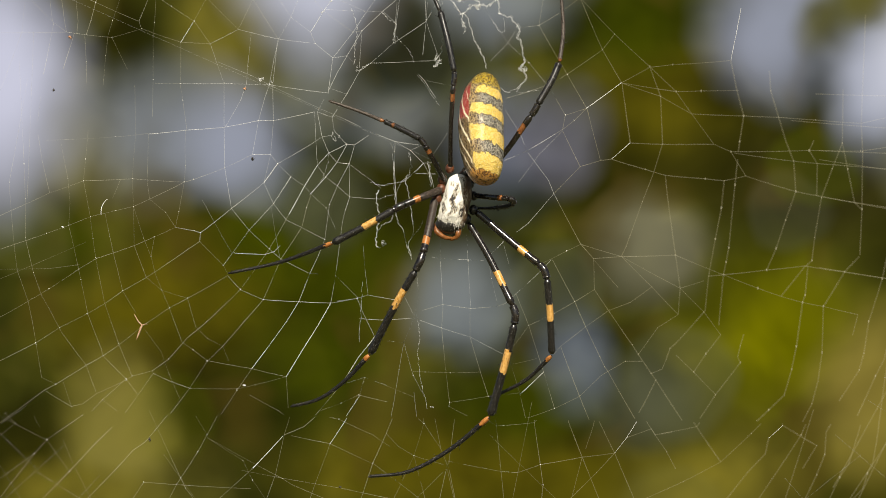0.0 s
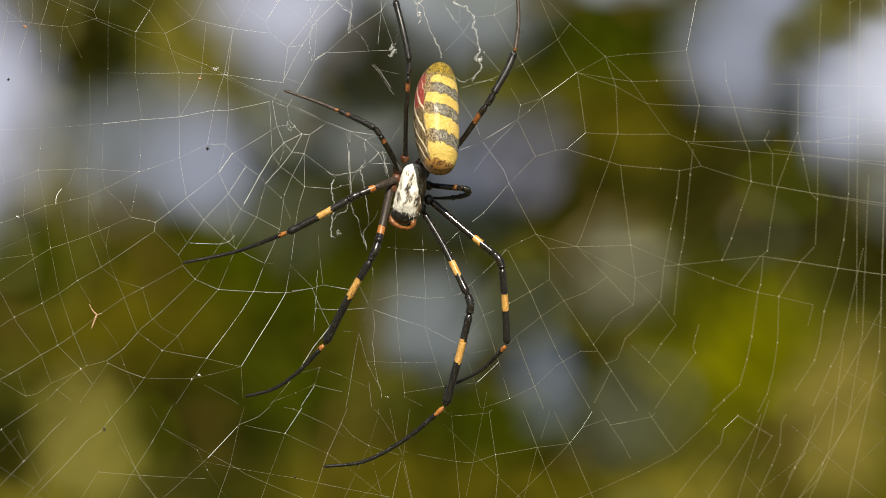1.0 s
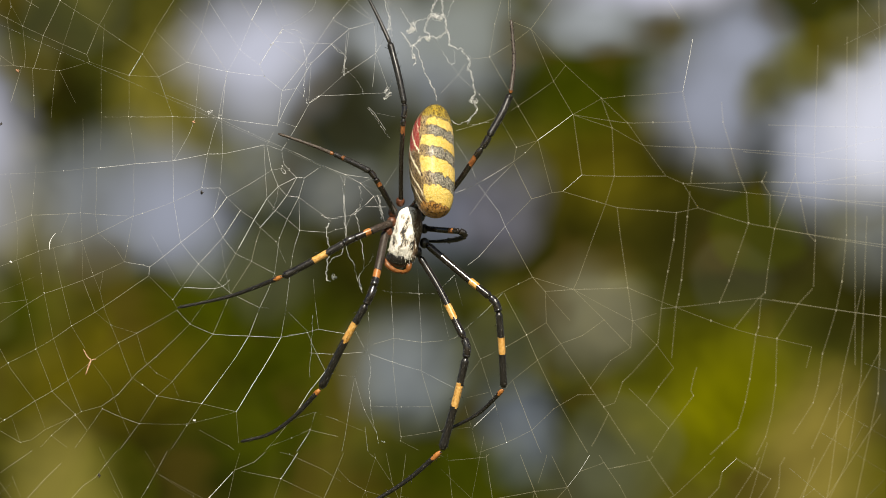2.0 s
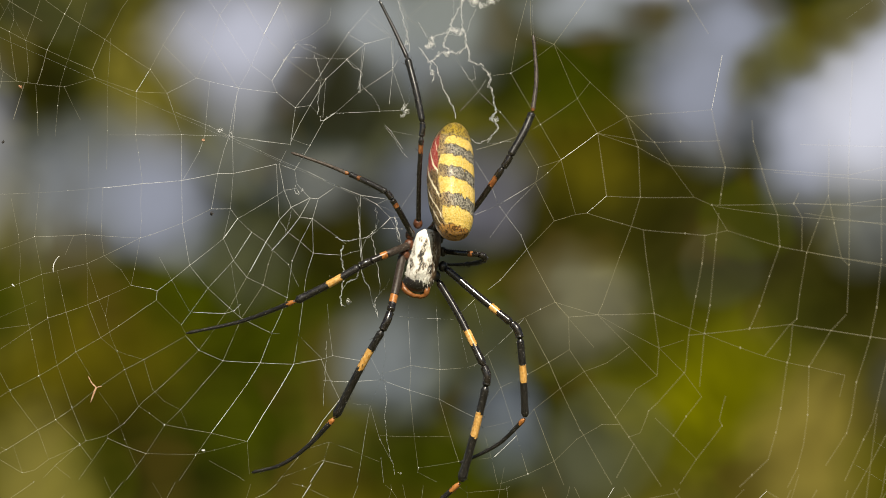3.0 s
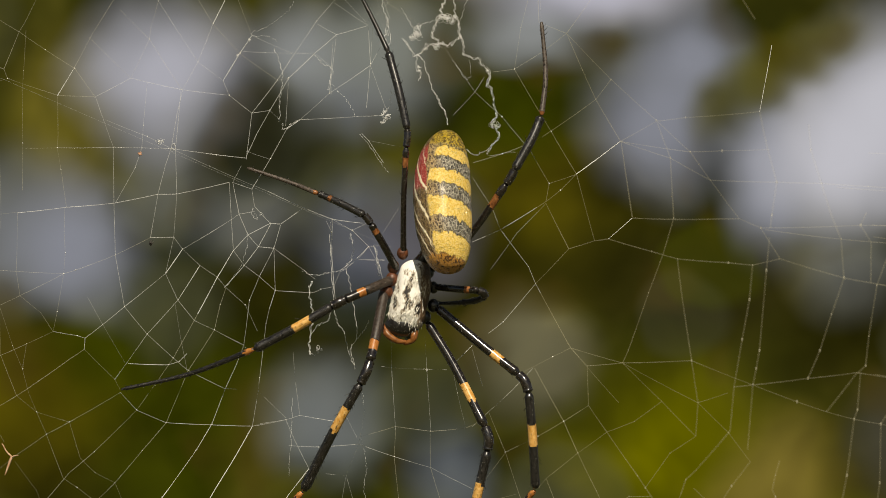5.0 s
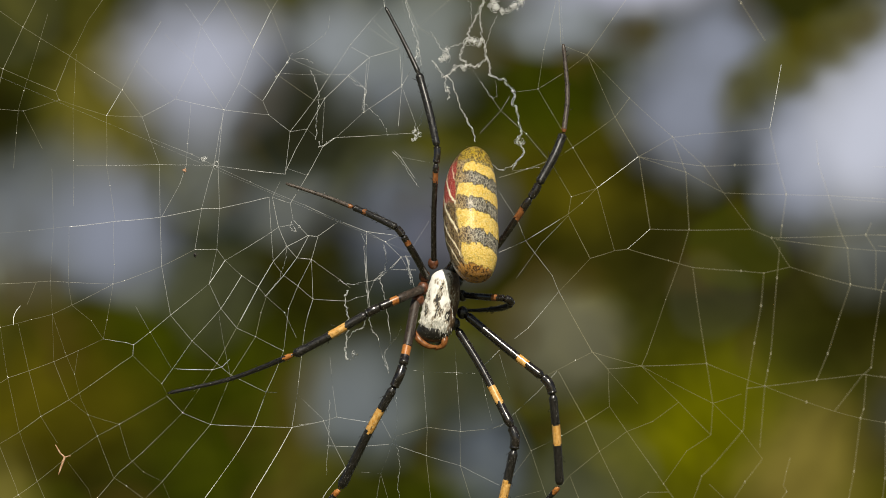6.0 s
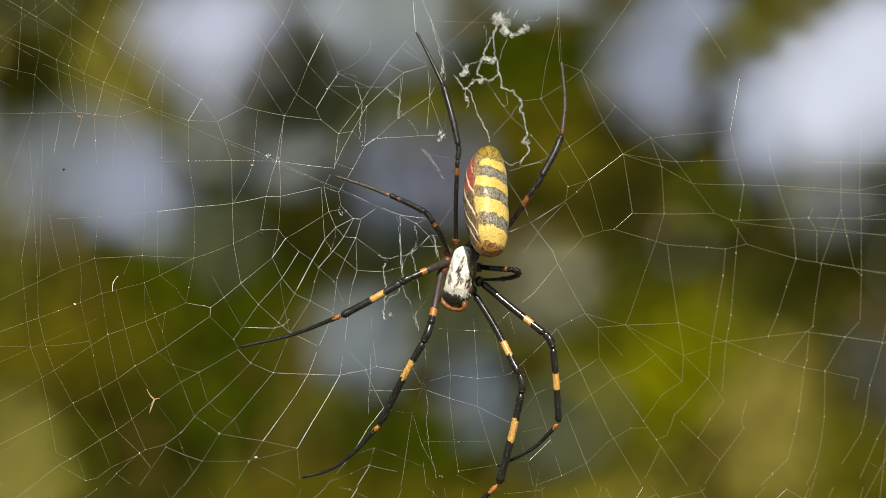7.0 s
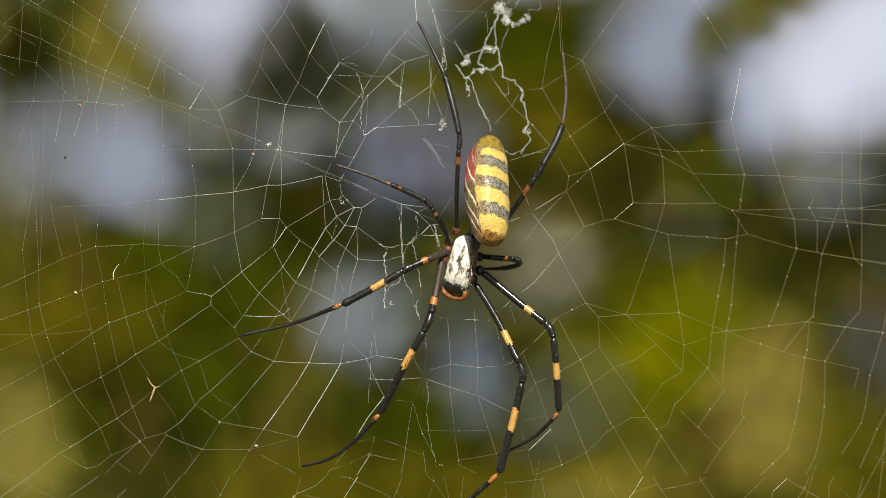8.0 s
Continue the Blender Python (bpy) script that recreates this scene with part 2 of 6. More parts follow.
def make_backdrop():
    """Shrubs and sky gaps so far out of focus that only soft discs are left."""
    m, t, b = material("glowing_blurred_foliage")
    c = t.nodes.new("ShaderNodeTexCoord")
    mp = node(t, "Mapping", Scale=(1000, 1000, 1000))
    t.links.new(c.outputs["Object"], mp.inputs[0])
    warp = node(t, "TexNoise", Scale=0.05, Detail=2.0)
    t.links.new(mp.outputs[0], warp.inputs["Vector"])
    wv = t.nodes.new("ShaderNodeVectorMath")
    wv.operation = "MULTIPLY_ADD"
    t.links.new(warp.outputs["Color"], wv.inputs[0])
    wv.inputs[1].default_value = (9, 0, 9)
    t.links.new(mp.outputs[0], wv.inputs[2])
    off = t.nodes.new("ShaderNodeVectorMath")
    off.inputs[1].default_value = (-4.5, 0, -4.5)
    t.links.new(wv.outputs[0], off.inputs[0])
    place = off.outputs[0]
    lum = noise_of(t, place, 0.040, 2.5, 0.5)
    out = t.nodes.new("ShaderNodeVectorMath")
    out.operation = "LENGTH"
    t.links.new(place, out.inputs[0])
    rim = ranged(t, out.outputs["Value"], 130, 260)
    wide = noise_of(t, place, 0.006, 3.0, 0.5)
    lum = maths(t, "ADD", maths(t, "MULTIPLY", lum, maths(t, "SUBTRACT", 1.0, rim)), maths(t, "MULTIPLY", wide, rim))
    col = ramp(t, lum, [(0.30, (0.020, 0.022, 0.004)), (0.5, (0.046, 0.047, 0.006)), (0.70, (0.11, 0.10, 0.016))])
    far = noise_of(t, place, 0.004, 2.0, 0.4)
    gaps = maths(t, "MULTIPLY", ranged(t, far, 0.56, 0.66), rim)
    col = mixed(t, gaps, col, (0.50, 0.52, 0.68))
    for colour, soft, strength, blobs in BLOBS:
        for u, v, a, h in blobs:
            d = t.nodes.new("ShaderNodeVectorMath")
            d.operation = "SUBTRACT"
            t.links.new(place, d.inputs[0])
            d.inputs[1].default_value = (u, 0, v)
            e = t.nodes.new("ShaderNodeVectorMath")
            e.operation = "MULTIPLY"
            t.links.new(d.outputs[0], e.inputs[0])
            e.inputs[1].default_value = (1 / a, 0, 1 / h)
            g = t.nodes.new("ShaderNodeVectorMath")
            g.operation = "LENGTH"
            t.links.new(e.outputs[0], g.inputs[0])
            k = maths(t, "MULTIPLY", ranged(t, g.outputs["Value"], 1 + soft, 1 - soft), strength)
            col = mixed(t, k, col, colour)
    # painted mottling for leaves in shade and dry leaves
    dim = noise_of(t, place, 0.075, 2.0, 0.5)
    grey = t.nodes.new("ShaderNodeRGBToBW")
    t.links.new(col, grey.inputs[0])
    leafy = maths(t, "MULTIPLY", ranged(t, grey.outputs[0], 0.26, 0.10), maths(t, "MULTIPLY_ADD", rim, -0.8, 0.8))
    col = mixed(t, leafy, col, ramp(t, dim, [(0.28, (0.55, 0.55, 0.60)), (0.5, (0.95, 0.95, 0.95)), (0.72, (1.35, 1.32, 1.2))]), "MULTIPLY")
    dry = noise_of(t, place, 0.052, 1.5, 0.5)
    col = mixed(t, maths(t, "MULTIPLY", ranged(t, dry, 0.54, 0.70), maths(t, "MULTIPLY", leafy, 0.6)), col, shade(82, 68, 24))
    # faint overlapping discs painted for single leaves and glints
    rng = random.Random(33)
    for _ in range(26):
        d = t.nodes.new("ShaderNodeVectorMath")
        d.operation = "DISTANCE"
        t.links.new(place, d.inputs[0])
        d.inputs[1].default_value = (rng.uniform(-90, 110), 0, rng.uniform(-52, 62))
        r = rng.uniform(6.5, 9.5)
        k = maths(t, "MULTIPLY", ranged(t, d.outputs["Value"], r * 1.22, r * 0.82), maths(t, "MULTIPLY", leafy, rng.uniform(0.12, 0.28)))
        col = mixed(t, k, col, rng.choice((shade(120, 118, 60), shade(40, 44, 10), shade(104, 106, 84), shade(96, 104, 10), shade(60, 54, 22))))
    # the sheet lights itself; sun, shade and sky are painted into its colour
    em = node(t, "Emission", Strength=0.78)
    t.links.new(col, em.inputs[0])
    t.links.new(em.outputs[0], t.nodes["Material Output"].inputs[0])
    return m


# colour, softness of the rim, strength, then mm right, up, and half sizes on the backdrop
BLOBS = [
    (shade(88, 80, 13), 0.7, 0.85, [(-41.8, -8.2, 21.7, 11.4), (-55.3, -14.4, 15.5, 10.3), (41.0, 26.0, 15.5, 11.4), (22.4, -43.4, 24.8, 10.3), (-8.7, -40.3, 18.6, 9.3), (96.9, -37.2, 20.7, 20.7)]),
    (shade(57, 63, 4), 0.75, 0.9, [(-19.0, -6.1, 15.5, 13.5), (35.8, 41.5, 10.3, 8.8), (-23.2, -20.6, 13.5, 10.3), (72.0, 45.6, 9.3, 5.7), (-72.9, 4.2, 12.4, 7.2), (15.1, -28.9, 13.5, 6.2), (-31.5, 2.2, 9.3, 6.2)]),
    (shade(45, 43, 9), 0.75, 0.9, [(-63.5, 42.5, 7.8, 8.3), (26.5, 11.5, 12.4, 6.7), (-2.5, 13.6, 13.5, 12.4), (65.8, 13.6, 13.5, 9.3), (52.4, 28.0, 8.3, 6.2), (53.4, 14.6, 15.5, 6.2), (-74.9, -40.3, 9.3, 10.3), (93.8, 4.2, 14.5, 11.4), (-43.9, -28.4, 9.3, 12.4)]),
    (shade(49, 54, 44), 0.65, 0.9, [(-7.1, 36.3, 8.8, 9.8), (-18.0, 21.8, 9.3, 6.2), (22.4, -12.3, 6.2, 7.2), (9.9, 11.5, 9.3, 7.2)]),
    (shade(112, 104, 40), 0.65, 0.9, [(-39.7, 40.5, 8.8, 14.5), (-60.4, 14.6, 7.8, 8.3)]),
    (shade(110, 113, 112), 0.75, 0.85, [(-22.6, 30.6, 6.6, 8.6), (90.7, 15.6, 8.3, 7.2), (-8.7, 23.4, 7.2, 6.2)]),
    (shade(88, 92, 80), 0.75, 0.8, [(-31.5, 11.5, 7.2, 5.2)]),
    (shade(128, 134, 142), 0.8, 0.85, [(9.8, 44.0, 9.6, 5.6)]),
    (shade(158, 164, 172), 0.8, 0.9, [(0.6, 51.9, 7.5, 6.0), (39.4, 53.7, 8.3, 4.3)]),
    (shade(142, 148, 147), 0.8, 0.9, [(14.1, 52.1, 9.8, 7.2)]),
    (shade(126, 131, 138), 0.75, 0.9, [(-51.1, 21.3, 14.0, 10.3)]),
    (shade(104, 110, 130), 0.8, 0.88, [(9.8, 21.6, 7.6, 7.8)]),
    (shade(40, 42, 28), 0.8, 0.7, [(-8.4, 40.4, 5.4, 7.6)]),
    (shade(116, 116, 130), 0.8, 0.85, [(20.3, 20.3, 7.0, 7.2)]),
    (shade(152, 158, 178), 0.85, 0.9, [(-38.2, 20.3, 8.3, 8.8), (65.8, 50.3, 7.2, 6.2), (59.8, 39.4, 9.2, 10.2), (77.7, 30.6, 5.4, 10.9)]),
    (shade(206, 209, 234), 0.85, 0.95, [(-81.2, 31.6, 11.2, 18.6), (48.2, 62.2, 15.5, 5.2)]),
    (shade(194, 198, 219), 0.85, 0.95, [(-23.4, 48.0, 11.0, 9.4)]),
    (shade(216, 220, 240), 0.85, 0.95, [(90.1, 33.2, 11.4, 9.3), (99.5, 40.5, 12.4, 12.4)]),
    (shade(92, 88, 22), 0.8, 0.75, [(69.4, 41.5, 3.9, 4.3), (76.0, 45.1, 5.0, 3.7), (83.3, 49.2, 5.4, 3.5), (89.6, 53.1, 6.2, 3.5)]),
    (shade(54, 51, 22), 0.8, 0.8, [(68.9, 12.0, 11.4, 7.2)]),
    (shade(92, 94, 70), 0.8, 0.7, [(35.8, -28.4, 8.2, 6.8)]),
    (shade(104, 112, 124), 0.85, 0.8, [(24.2, -20.2, 5.6, 7.4)]),
    (shade(112, 104, 34), 0.85, 0.75, [(60.0, -35.5, 10.0, 8.0)]),
    (shade(84, 84, 84), 0.8, 0.6, [(101.0, -15.9, 8.3, 9.3)]),
    (shade(104, 111, 114), 0.65, 0.85, [(5.0, -10.0, 8.6, 8.6)]),
    (shade(146, 153, 160), 0.8, 0.42, [(2.2, -8.0, 6.6, 7.0)]),
    (shade(106, 104, 84), 0.55, 0.8, [(37.7, 0.9, 9.1, 8.9)]),
    (shade(128, 124, 98), 0.75, 0.5, [(39.0, 2.2, 5.6, 5.6)]),
    (shade(80, 82, 58), 0.6, 0.75, [(-21.6, 8.4, 7.2, 7.2)]),
    (shade(110, 109, 4), 0.85, 0.92, [(61.2, -15.8, 13.4, 12.0)]),
    (shade(138, 128, 60), 0.65, 0.85, [(-59.6, -32.5, 8.4, 13.4)]),
    (shade(138, 124, 56), 0.6, 0.9, [(78.8, -25.8, 9.3, 13.5)]),
    (shade(120, 110, 38), 0.65, 0.9, [(49.3, -43.9, 13.5, 7.2), (-66.7, -44.4, 11.4, 5.2)]),
]
BACKDROP = make_backdrop()


def make_grass():
    m, t, b = material("grass_ground")
    v = coords(t)
    n = noise_of(t, v, 30, 6)
    big = noise_of(t, v, 0.6, 3)
    c = mixed(t, big, ramp(t, n, [(0.3, (0.03, 0.045, 0.012)), (0.7, (0.10, 0.12, 0.03))]), (0.12, 0.10, 0.05))
    t.links.new(c, b.inputs["Base Color"])
    b.inputs["Roughness"].default_value = 0.9
    bumped(t, b, n, 0.03, 0.8)
    return m


GRASS = make_grass()


# ---- mesh tools ----
def mesh_of(name, bm, materials, smooth=True):
    me = bpy.data.meshes.new(name)
    bm.to_mesh(me)
    bm.free()
    for m in materials if isinstance(materials, (list, tuple)) else [materials]:
        me.materials.append(m)
    me.polygons.foreach_set("use_smooth", [smooth] * len(me.polygons))
    return me


def part(name, bm, materials, parent, label=""):
    ob = new(name, mesh_of(name, bm, materials))
    ob.parent = parent
    return tagged(ob, label)


def spline(points, steps):
    """A smooth line through points of any dimension."""
    p = [np.array(q, float) for q in points]
    p = [2 * p[0] - p[1]] + p + [2 * p[-1] - p[-2]]
    out = []
    for k in range(1, len(p) - 2):
        a, b, c, d = p[k - 1:k + 3]
        for s in range(steps):
            t = s / steps
            out.append(0.5 * (2 * b + (c - a) * t + (2 * a - 5 * b + 4 * c - d) * t * t + (3 * b - a - 3 * c + d) * t ** 3))
    out.append(p[-2])
    return out


def tube(bm, line, sides=10, slot=None, cap=True):
    """A round tube along rows of x, y, z, radius (metres); slot(fraction, side) picks the material."""
    rings = []
    n = len(line)
    side_axis = None
    for k, q in enumerate(line):
        c = Vector(q[:3])
        d = (Vector(line[min(k + 1, n - 1)][:3]) - Vector(line[max(k - 1, 0)][:3])).normalized()
        if side_axis is None:
            side_axis = d.orthogonal().normalized()
        side_axis = (side_axis - d * side_axis.dot(d)).normalized()
        up = d.cross(side_axis)
        rings.append([bm.verts.new(c + (side_axis * math.cos(a) + up * math.sin(a)) * q[3])
                      for a in (2 * math.pi * s / sides for s in range(sides))])
    for k in range(n - 1):
        for s in range(sides):
            f = bm.faces.new((rings[k][s], rings[k][(s + 1) % sides], rings[k + 1][(s + 1) % sides], rings[k + 1][s]))
            if slot:
                f.material_index = slot((k + 0.5) / (n - 1), s)
    if cap:
        for k, r in ((0, rings[0][::-1]), (1, rings[-1])):
            f = bm.faces.new(r)
            if slot:
                f.material_index = slot(k, 0)


def ellipsoid(bm, centre, half, turn=Matrix(), rings=24, segments=32, shape=None):
    """A rounded body with its long axis along z; shape(s, a) widens or lifts it along s from -1 to 1, at the angle a."""
    rows = []
    for k in range(1, rings):
        s = -math.cos(math.pi * k / rings)
        r = math.sqrt(1 - s * s)
        row = []
        for j in range(segments):
            a = 2 * math.pi * j / segments
            fx, fy, dx, dy = shape(s, a) if shape else (1, 1, 0, 0)
            p = Vector((math.cos(a) * r * half[0] * fx + dx, math.sin(a) * r * half[1] * fy + dy, s * half[2]))
            row.append(bm.verts.new(Vector(centre) + turn @ p))
        rows.append(row)
    lo = bm.verts.new(Vector(centre) + turn @ Vector((0, 0, -half[2])))
    hi = bm.verts.new(Vector(centre) + turn @ Vector((0, 0, half[2])))
    for a, b in zip(rows, rows[1:]):
        for j in range(segments):
            bm.faces.new((a[j], a[(j + 1) % segments], b[(j + 1) % segments], b[j]))
    for j in range(segments):
        bm.faces.new((lo, rows[0][(j + 1) % segments], rows[0][j]))
        bm.faces.new((hi, rows[-1][j], rows[-1][(j + 1) % segments]))


def local(p):
    """Spider space: mm right, up and towards the lens, as metres."""
    return np.array((p[0] * MM, -p[2] * MM, p[1] * MM))


# ---- large structure ----
def make_ground():
    bm = bmesh.new()
    bmesh.ops.create_grid(bm, x_segments=60, y_segments=60, size=1500)
    for v in bm.verts:
        far = max(abs(v.co.x), abs(v.co.y))
        v.co.z = 0.0 if far < 60 else 0.8 * noise.noise(v.co * 0.01)
    ob = new("ground", mesh_of("ground", bm, GRASS))
    tagged(ob, "grassy ground under the spider's web", "ground", kind="structure")


def make_backdrop_sheet():
    """A gently curved, self-lit sheet painted as distance, well behind the web."""
    bm = bmesh.new()
    rows = []
    for k in range(41):
        a = -2.4 + 4.8 * k / 40
        rows.append([bm.verts.new((a, -0.10 * max(0, abs(a) - 0.4) ** 2, z)) for z in (-1.30, -0.6, 0, 1, 2.2, 3.2)])
    for a, b in zip(rows, rows[1:]):
        for j in range(5):
            bm.faces.new((a[j], b[j], b[j + 1], a[j + 1]))
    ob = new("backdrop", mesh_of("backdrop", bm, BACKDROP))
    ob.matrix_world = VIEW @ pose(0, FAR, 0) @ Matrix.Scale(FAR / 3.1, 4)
    tagged(ob, "glowing backdrop painted with blurred green shrubs and pale sky gaps", "backdrop", kind="structure")


make_ground()
make_backdrop_sheet()


# ---- the spider ----
def make_leg(spider, femur, patella, tibia, foot, radii, bands, foot_skin, rng):
    """One leg: its femur is the part itself; kneecap, shin, foot and bristles hang on it."""
    rf, rp, rt, rm = radii
    leg = None
    for name, pts, rr, cuts, skins in (
            ("leg", femur, rf, bands[0], (BLACK, YELLOW, ORANGE, DULL_ORANGE, DUSKY)),
            ("patella", patella, rp, (), (BLACK, YELLOW, ORANGE, DULL_ORANGE)),
            ("tibia", tibia, rt, bands[1], (ROUGH_BLACK, YELLOW, ORANGE, DULL_ORANGE)),
            ("metatarsus", foot, rm, bands[2], (foot_skin, YELLOW, ORANGE, DULL_ORANGE))):
        rows = [(*local(p), r * (0.81 if name in ("leg", "metatarsus") else 0.87) * MM) for p, r in zip(pts, rr)]
        line = spline(rows, 12 if name != "patella" else 7)
        # swollen ends at the joints
        n = len(line)
        for k, q in enumerate(line):
            f = k / (n - 1)
            q[3] *= 1 + 0.13 * math.exp(-((f - 0.95) / 0.05) ** 2) + 0.06 * math.exp(-((f - 0.06) / 0.05) ** 2)
            if f in (0, 1):
                q[3] *= 0.6
        ragged = [rng.uniform(-0.014, 0.014) for _ in range(12)]

        def slot(f, s):
            for lo, hi, k in cuts:
                if lo + ragged[s % 12] < f < hi + ragged[(s * 5) % 12]:
                    return k
            return 0

        fine = []
        for a, b in zip(line, line[1:]):
            fine += [a, (a * 2 + b) / 3, (a + b * 2) / 3]
        fine.append(line[-1])
        bm = bmesh.new()
        tube(bm, fine, 12, slot)
        if leg is None:
            leg = part("leg", bm, skins, spider)
        else:
            part(name, bm, skins, leg)
        if name in ("tibia", "metatarsus", "leg"):
            hairs = bmesh.new()
            count = int({"tibia": 9, "metatarsus": 5, "leg": 2}[name] * math.dist(line[0][:3], line[-1][:3]) / MM)
            for _ in range(count):
                k = rng.randrange(1, n - 1)
                c, d = Vector(line[k][:3]), (Vector(line[k + 1][:3]) - Vector(line[k - 1][:3])).normalized()
                o = d.orthogonal().normalized()
                o.rotate(Matrix.Rotation(rng.uniform(0, 6.283), 3, d))
                long = rng.random() < 0.05
                size = (rng.uniform(0.5, 0.9) if long else rng.uniform(0.25, 0.55)) * MM
                root = c + o * line[k][3] * 0.95
                tip = root + (o * (0.8 if long else 0.55) + d * 0.75).normalized() * size
                r = (0.045 if long else 0.022) * MM
                tube(hairs, [(*root, r), (*((root + tip) / 2 + o * size * 0.08), r * 0.7), (*tip, r * 0.15)], 3)
            tagged(part("bristles", hairs, ROUGH_BLACK, leg, "short black bristles"), kind="stuff")
    return leg


def WIDTHS(c):
    """Half width of the abdomen by the angle along it, 0 at the waist and pi at the spinnerets."""
    turns = (-0.348, 0.0, 0.348, 0.535, 0.795, 1.16, 1.571, 1.96, 2.215, 2.45, 2.69, 2.858, 3.1416, 3.42)
    return float(np.interp(c, turns, (-0.50, 0.0, 0.50, 0.66, 0.83, 0.965, 1.0, 0.96, 0.85, 0.70, 0.49, 0.31, 0.0, -0.31)))


def make_spider():
    rng = random.Random(5)
    spider = new("spider")
    spider.matrix_world = at(SPIDER_AT[0], SPIDER_AT[2])
    tagged(spider, "black and yellow banded orb weaver hanging on its web", "spider")

    # abdomen: a long drop, blunt at the waist, with its spinnerets on top
    def belly(s, a):
        # half width along the body, from the waist to the spinnerets
        c = math.acos(max(-1.0, min(1.0, -s)))
        full = sum(WIDTHS(c + k * 0.05) for k in (-2, -1, 0, 1, 2)) / 5
        wide = full / max(0.05, math.sin(c))
        wide *= 1 - 0.030 * math.exp(-((s + 0.57) / 0.05) ** 2) - 0.02 * math.exp(-((s + 0.10) / 0.05) ** 2) - 0.02 * math.exp(-((s - 0.30) / 0.05) ** 2)
        return wide, wide, (0.35 * math.sin(max(0, s) * 1.6) + 0.75 * max(0, s) ** 3 + 0.35 * max(0, -s) ** 3) * MM, 0

    bm = bmesh.new()
    ellipsoid(bm, (0, 0, 0), (3.42 * MM, 3.30 * MM, 9.05 * MM), rings=56, segments=56, shape=belly)
    abdomen = part("abdomen", bm, ABDOMEN, spider, "yellow and grey banded abdomen with a red flank")
    abdomen.matrix_local = pose(*local((3.01, 6.92, 5.0))) @ pose(0, 0, 0, -23, 7.5, 23)
    for dx in (-0.35, 0.35, 0.0):
        bm = bmesh.new()
        tube(bm, [((0.85 + dx) * MM, 0.8 * MM, 8.0 * MM, 0.42 * MM), ((0.9 + dx * 1.1) * MM, 1.0 * MM, 8.5 * MM, 0.33 * MM), ((0.9 + dx * 0.8) * MM, 1.1 * MM, 8.8 * MM, 0.12 * MM)], 10)
        part("spinneret", bm, RUST_SKIN, abdomen, "small brown spinneret")

    # waist
    bm = bmesh.new()
    tube(bm, spline([(*local((0.25, -0.67, 1.67)), 1.0 * MM), (*local((1.09, 0.64, 2.6)), 0.8 * MM), (*local((1.76, 1.79, 4.2)), 1.0 * MM)], 6), 14)
    part("waist", bm, BLACK, spider)

    # carapace: narrow head below, broad behind, a groove in the middle
    def shield(s, a):
        wide = (1 - abs(s) ** 5.0) ** 0.5 / math.sqrt(max(1e-6, 1 - s * s)) * (0.90 - 0.10 * s)
        top = 1.0 + 0.35 * max(0, -s) * (1 if math.sin(a) < 0 else 0)
        groove = 0.22 * math.exp(-((s - 0.25) / 0.22) ** 2) * (math.exp(-((a - 4.712) / 0.4) ** 2))
        return wide, top * (1 - groove), 0, 0

    bm = bmesh.new()
    ellipsoid(bm, (0, 0, 0), (2.32 * MM, 1.9 * MM, 4.3 * MM), rings=36, segments=40, shape=shield)
    for v in bm.verts:
        v.co += v.co.normalized() * MM * (0.10 * noise.noise(v.co * 1400) + 0.24 * noise.noise(v.co * 520 + Vector((3, 0, 1))))
    carapace = part("carapace", bm, CARAPACE, spider, "carapace covered with silvery white hair")
    carapace.matrix_local = pose(*local((-0.67, -4.01, 2.17))) @ pose(0, 0, 0, 6, 13, 0)
    hairs = bmesh.new()
    for _ in range(560):
        s, a = rng.uniform(-0.86, 0.9), rng.uniform(math.pi * 1.02, math.pi * 1.98)
        r = math.sqrt(1 - s * s)
        p = Vector((math.cos(a) * r * 2.32, math.sin(a) * r * 1.9, s * 4.3)) * MM
        w, h, _, _ = shield(s, a)
        p.x, p.y = p.x * w, p.y * h
        d = Vector((rng.uniform(-0.4, 0.4) - p.x * 120, -0.12, rng.uniform(-1, -0.4))).normalized()
        size = rng.uniform(0.35, 0.75) * MM
        # no hair on the flank that is painted bare and shaded
        if p.x + 0.16 * p.z > rng.uniform(0.8, 1.7) * MM:
            continue
        tube(hairs, [(*(p * 0.98), 0.035 * MM), (*(p * 1.03 + d * size * 0.6), 0.026 * MM), (*(p * 1.02 + d * size), 0.006 * MM)], 3)
    tagged(part("hair", hairs, HAIR, carapace, "flat silvery white hair"), kind="stuff")
    for ex, ez in ((-0.55, -3.75), (0.55, -3.75), (-1.25, -3.5), (1.25, -3.5), (-0.45, -3.95), (0.45, -3.95)):
        bm = bmesh.new()
        ellipsoid(bm, (ex * MM, -1.2 * MM, ez * MM), (0.20 * MM,) * 3, rings=8, segments=12)
        part("eye", bm, BLACK, carapace, "glossy black eye")
    # dark face and jaws
    bm = bmesh.new()
    ellipsoid(bm, local((-1.67, -7.36, 1.84)), (2.1 * MM, 1.7 * MM, 1.5 * MM), rings=18, segments=24)
    part("face", bm, ROUGH_BLACK, spider, "black hairy face")
    for dx in (-9, 9):
        bm = bmesh.new()
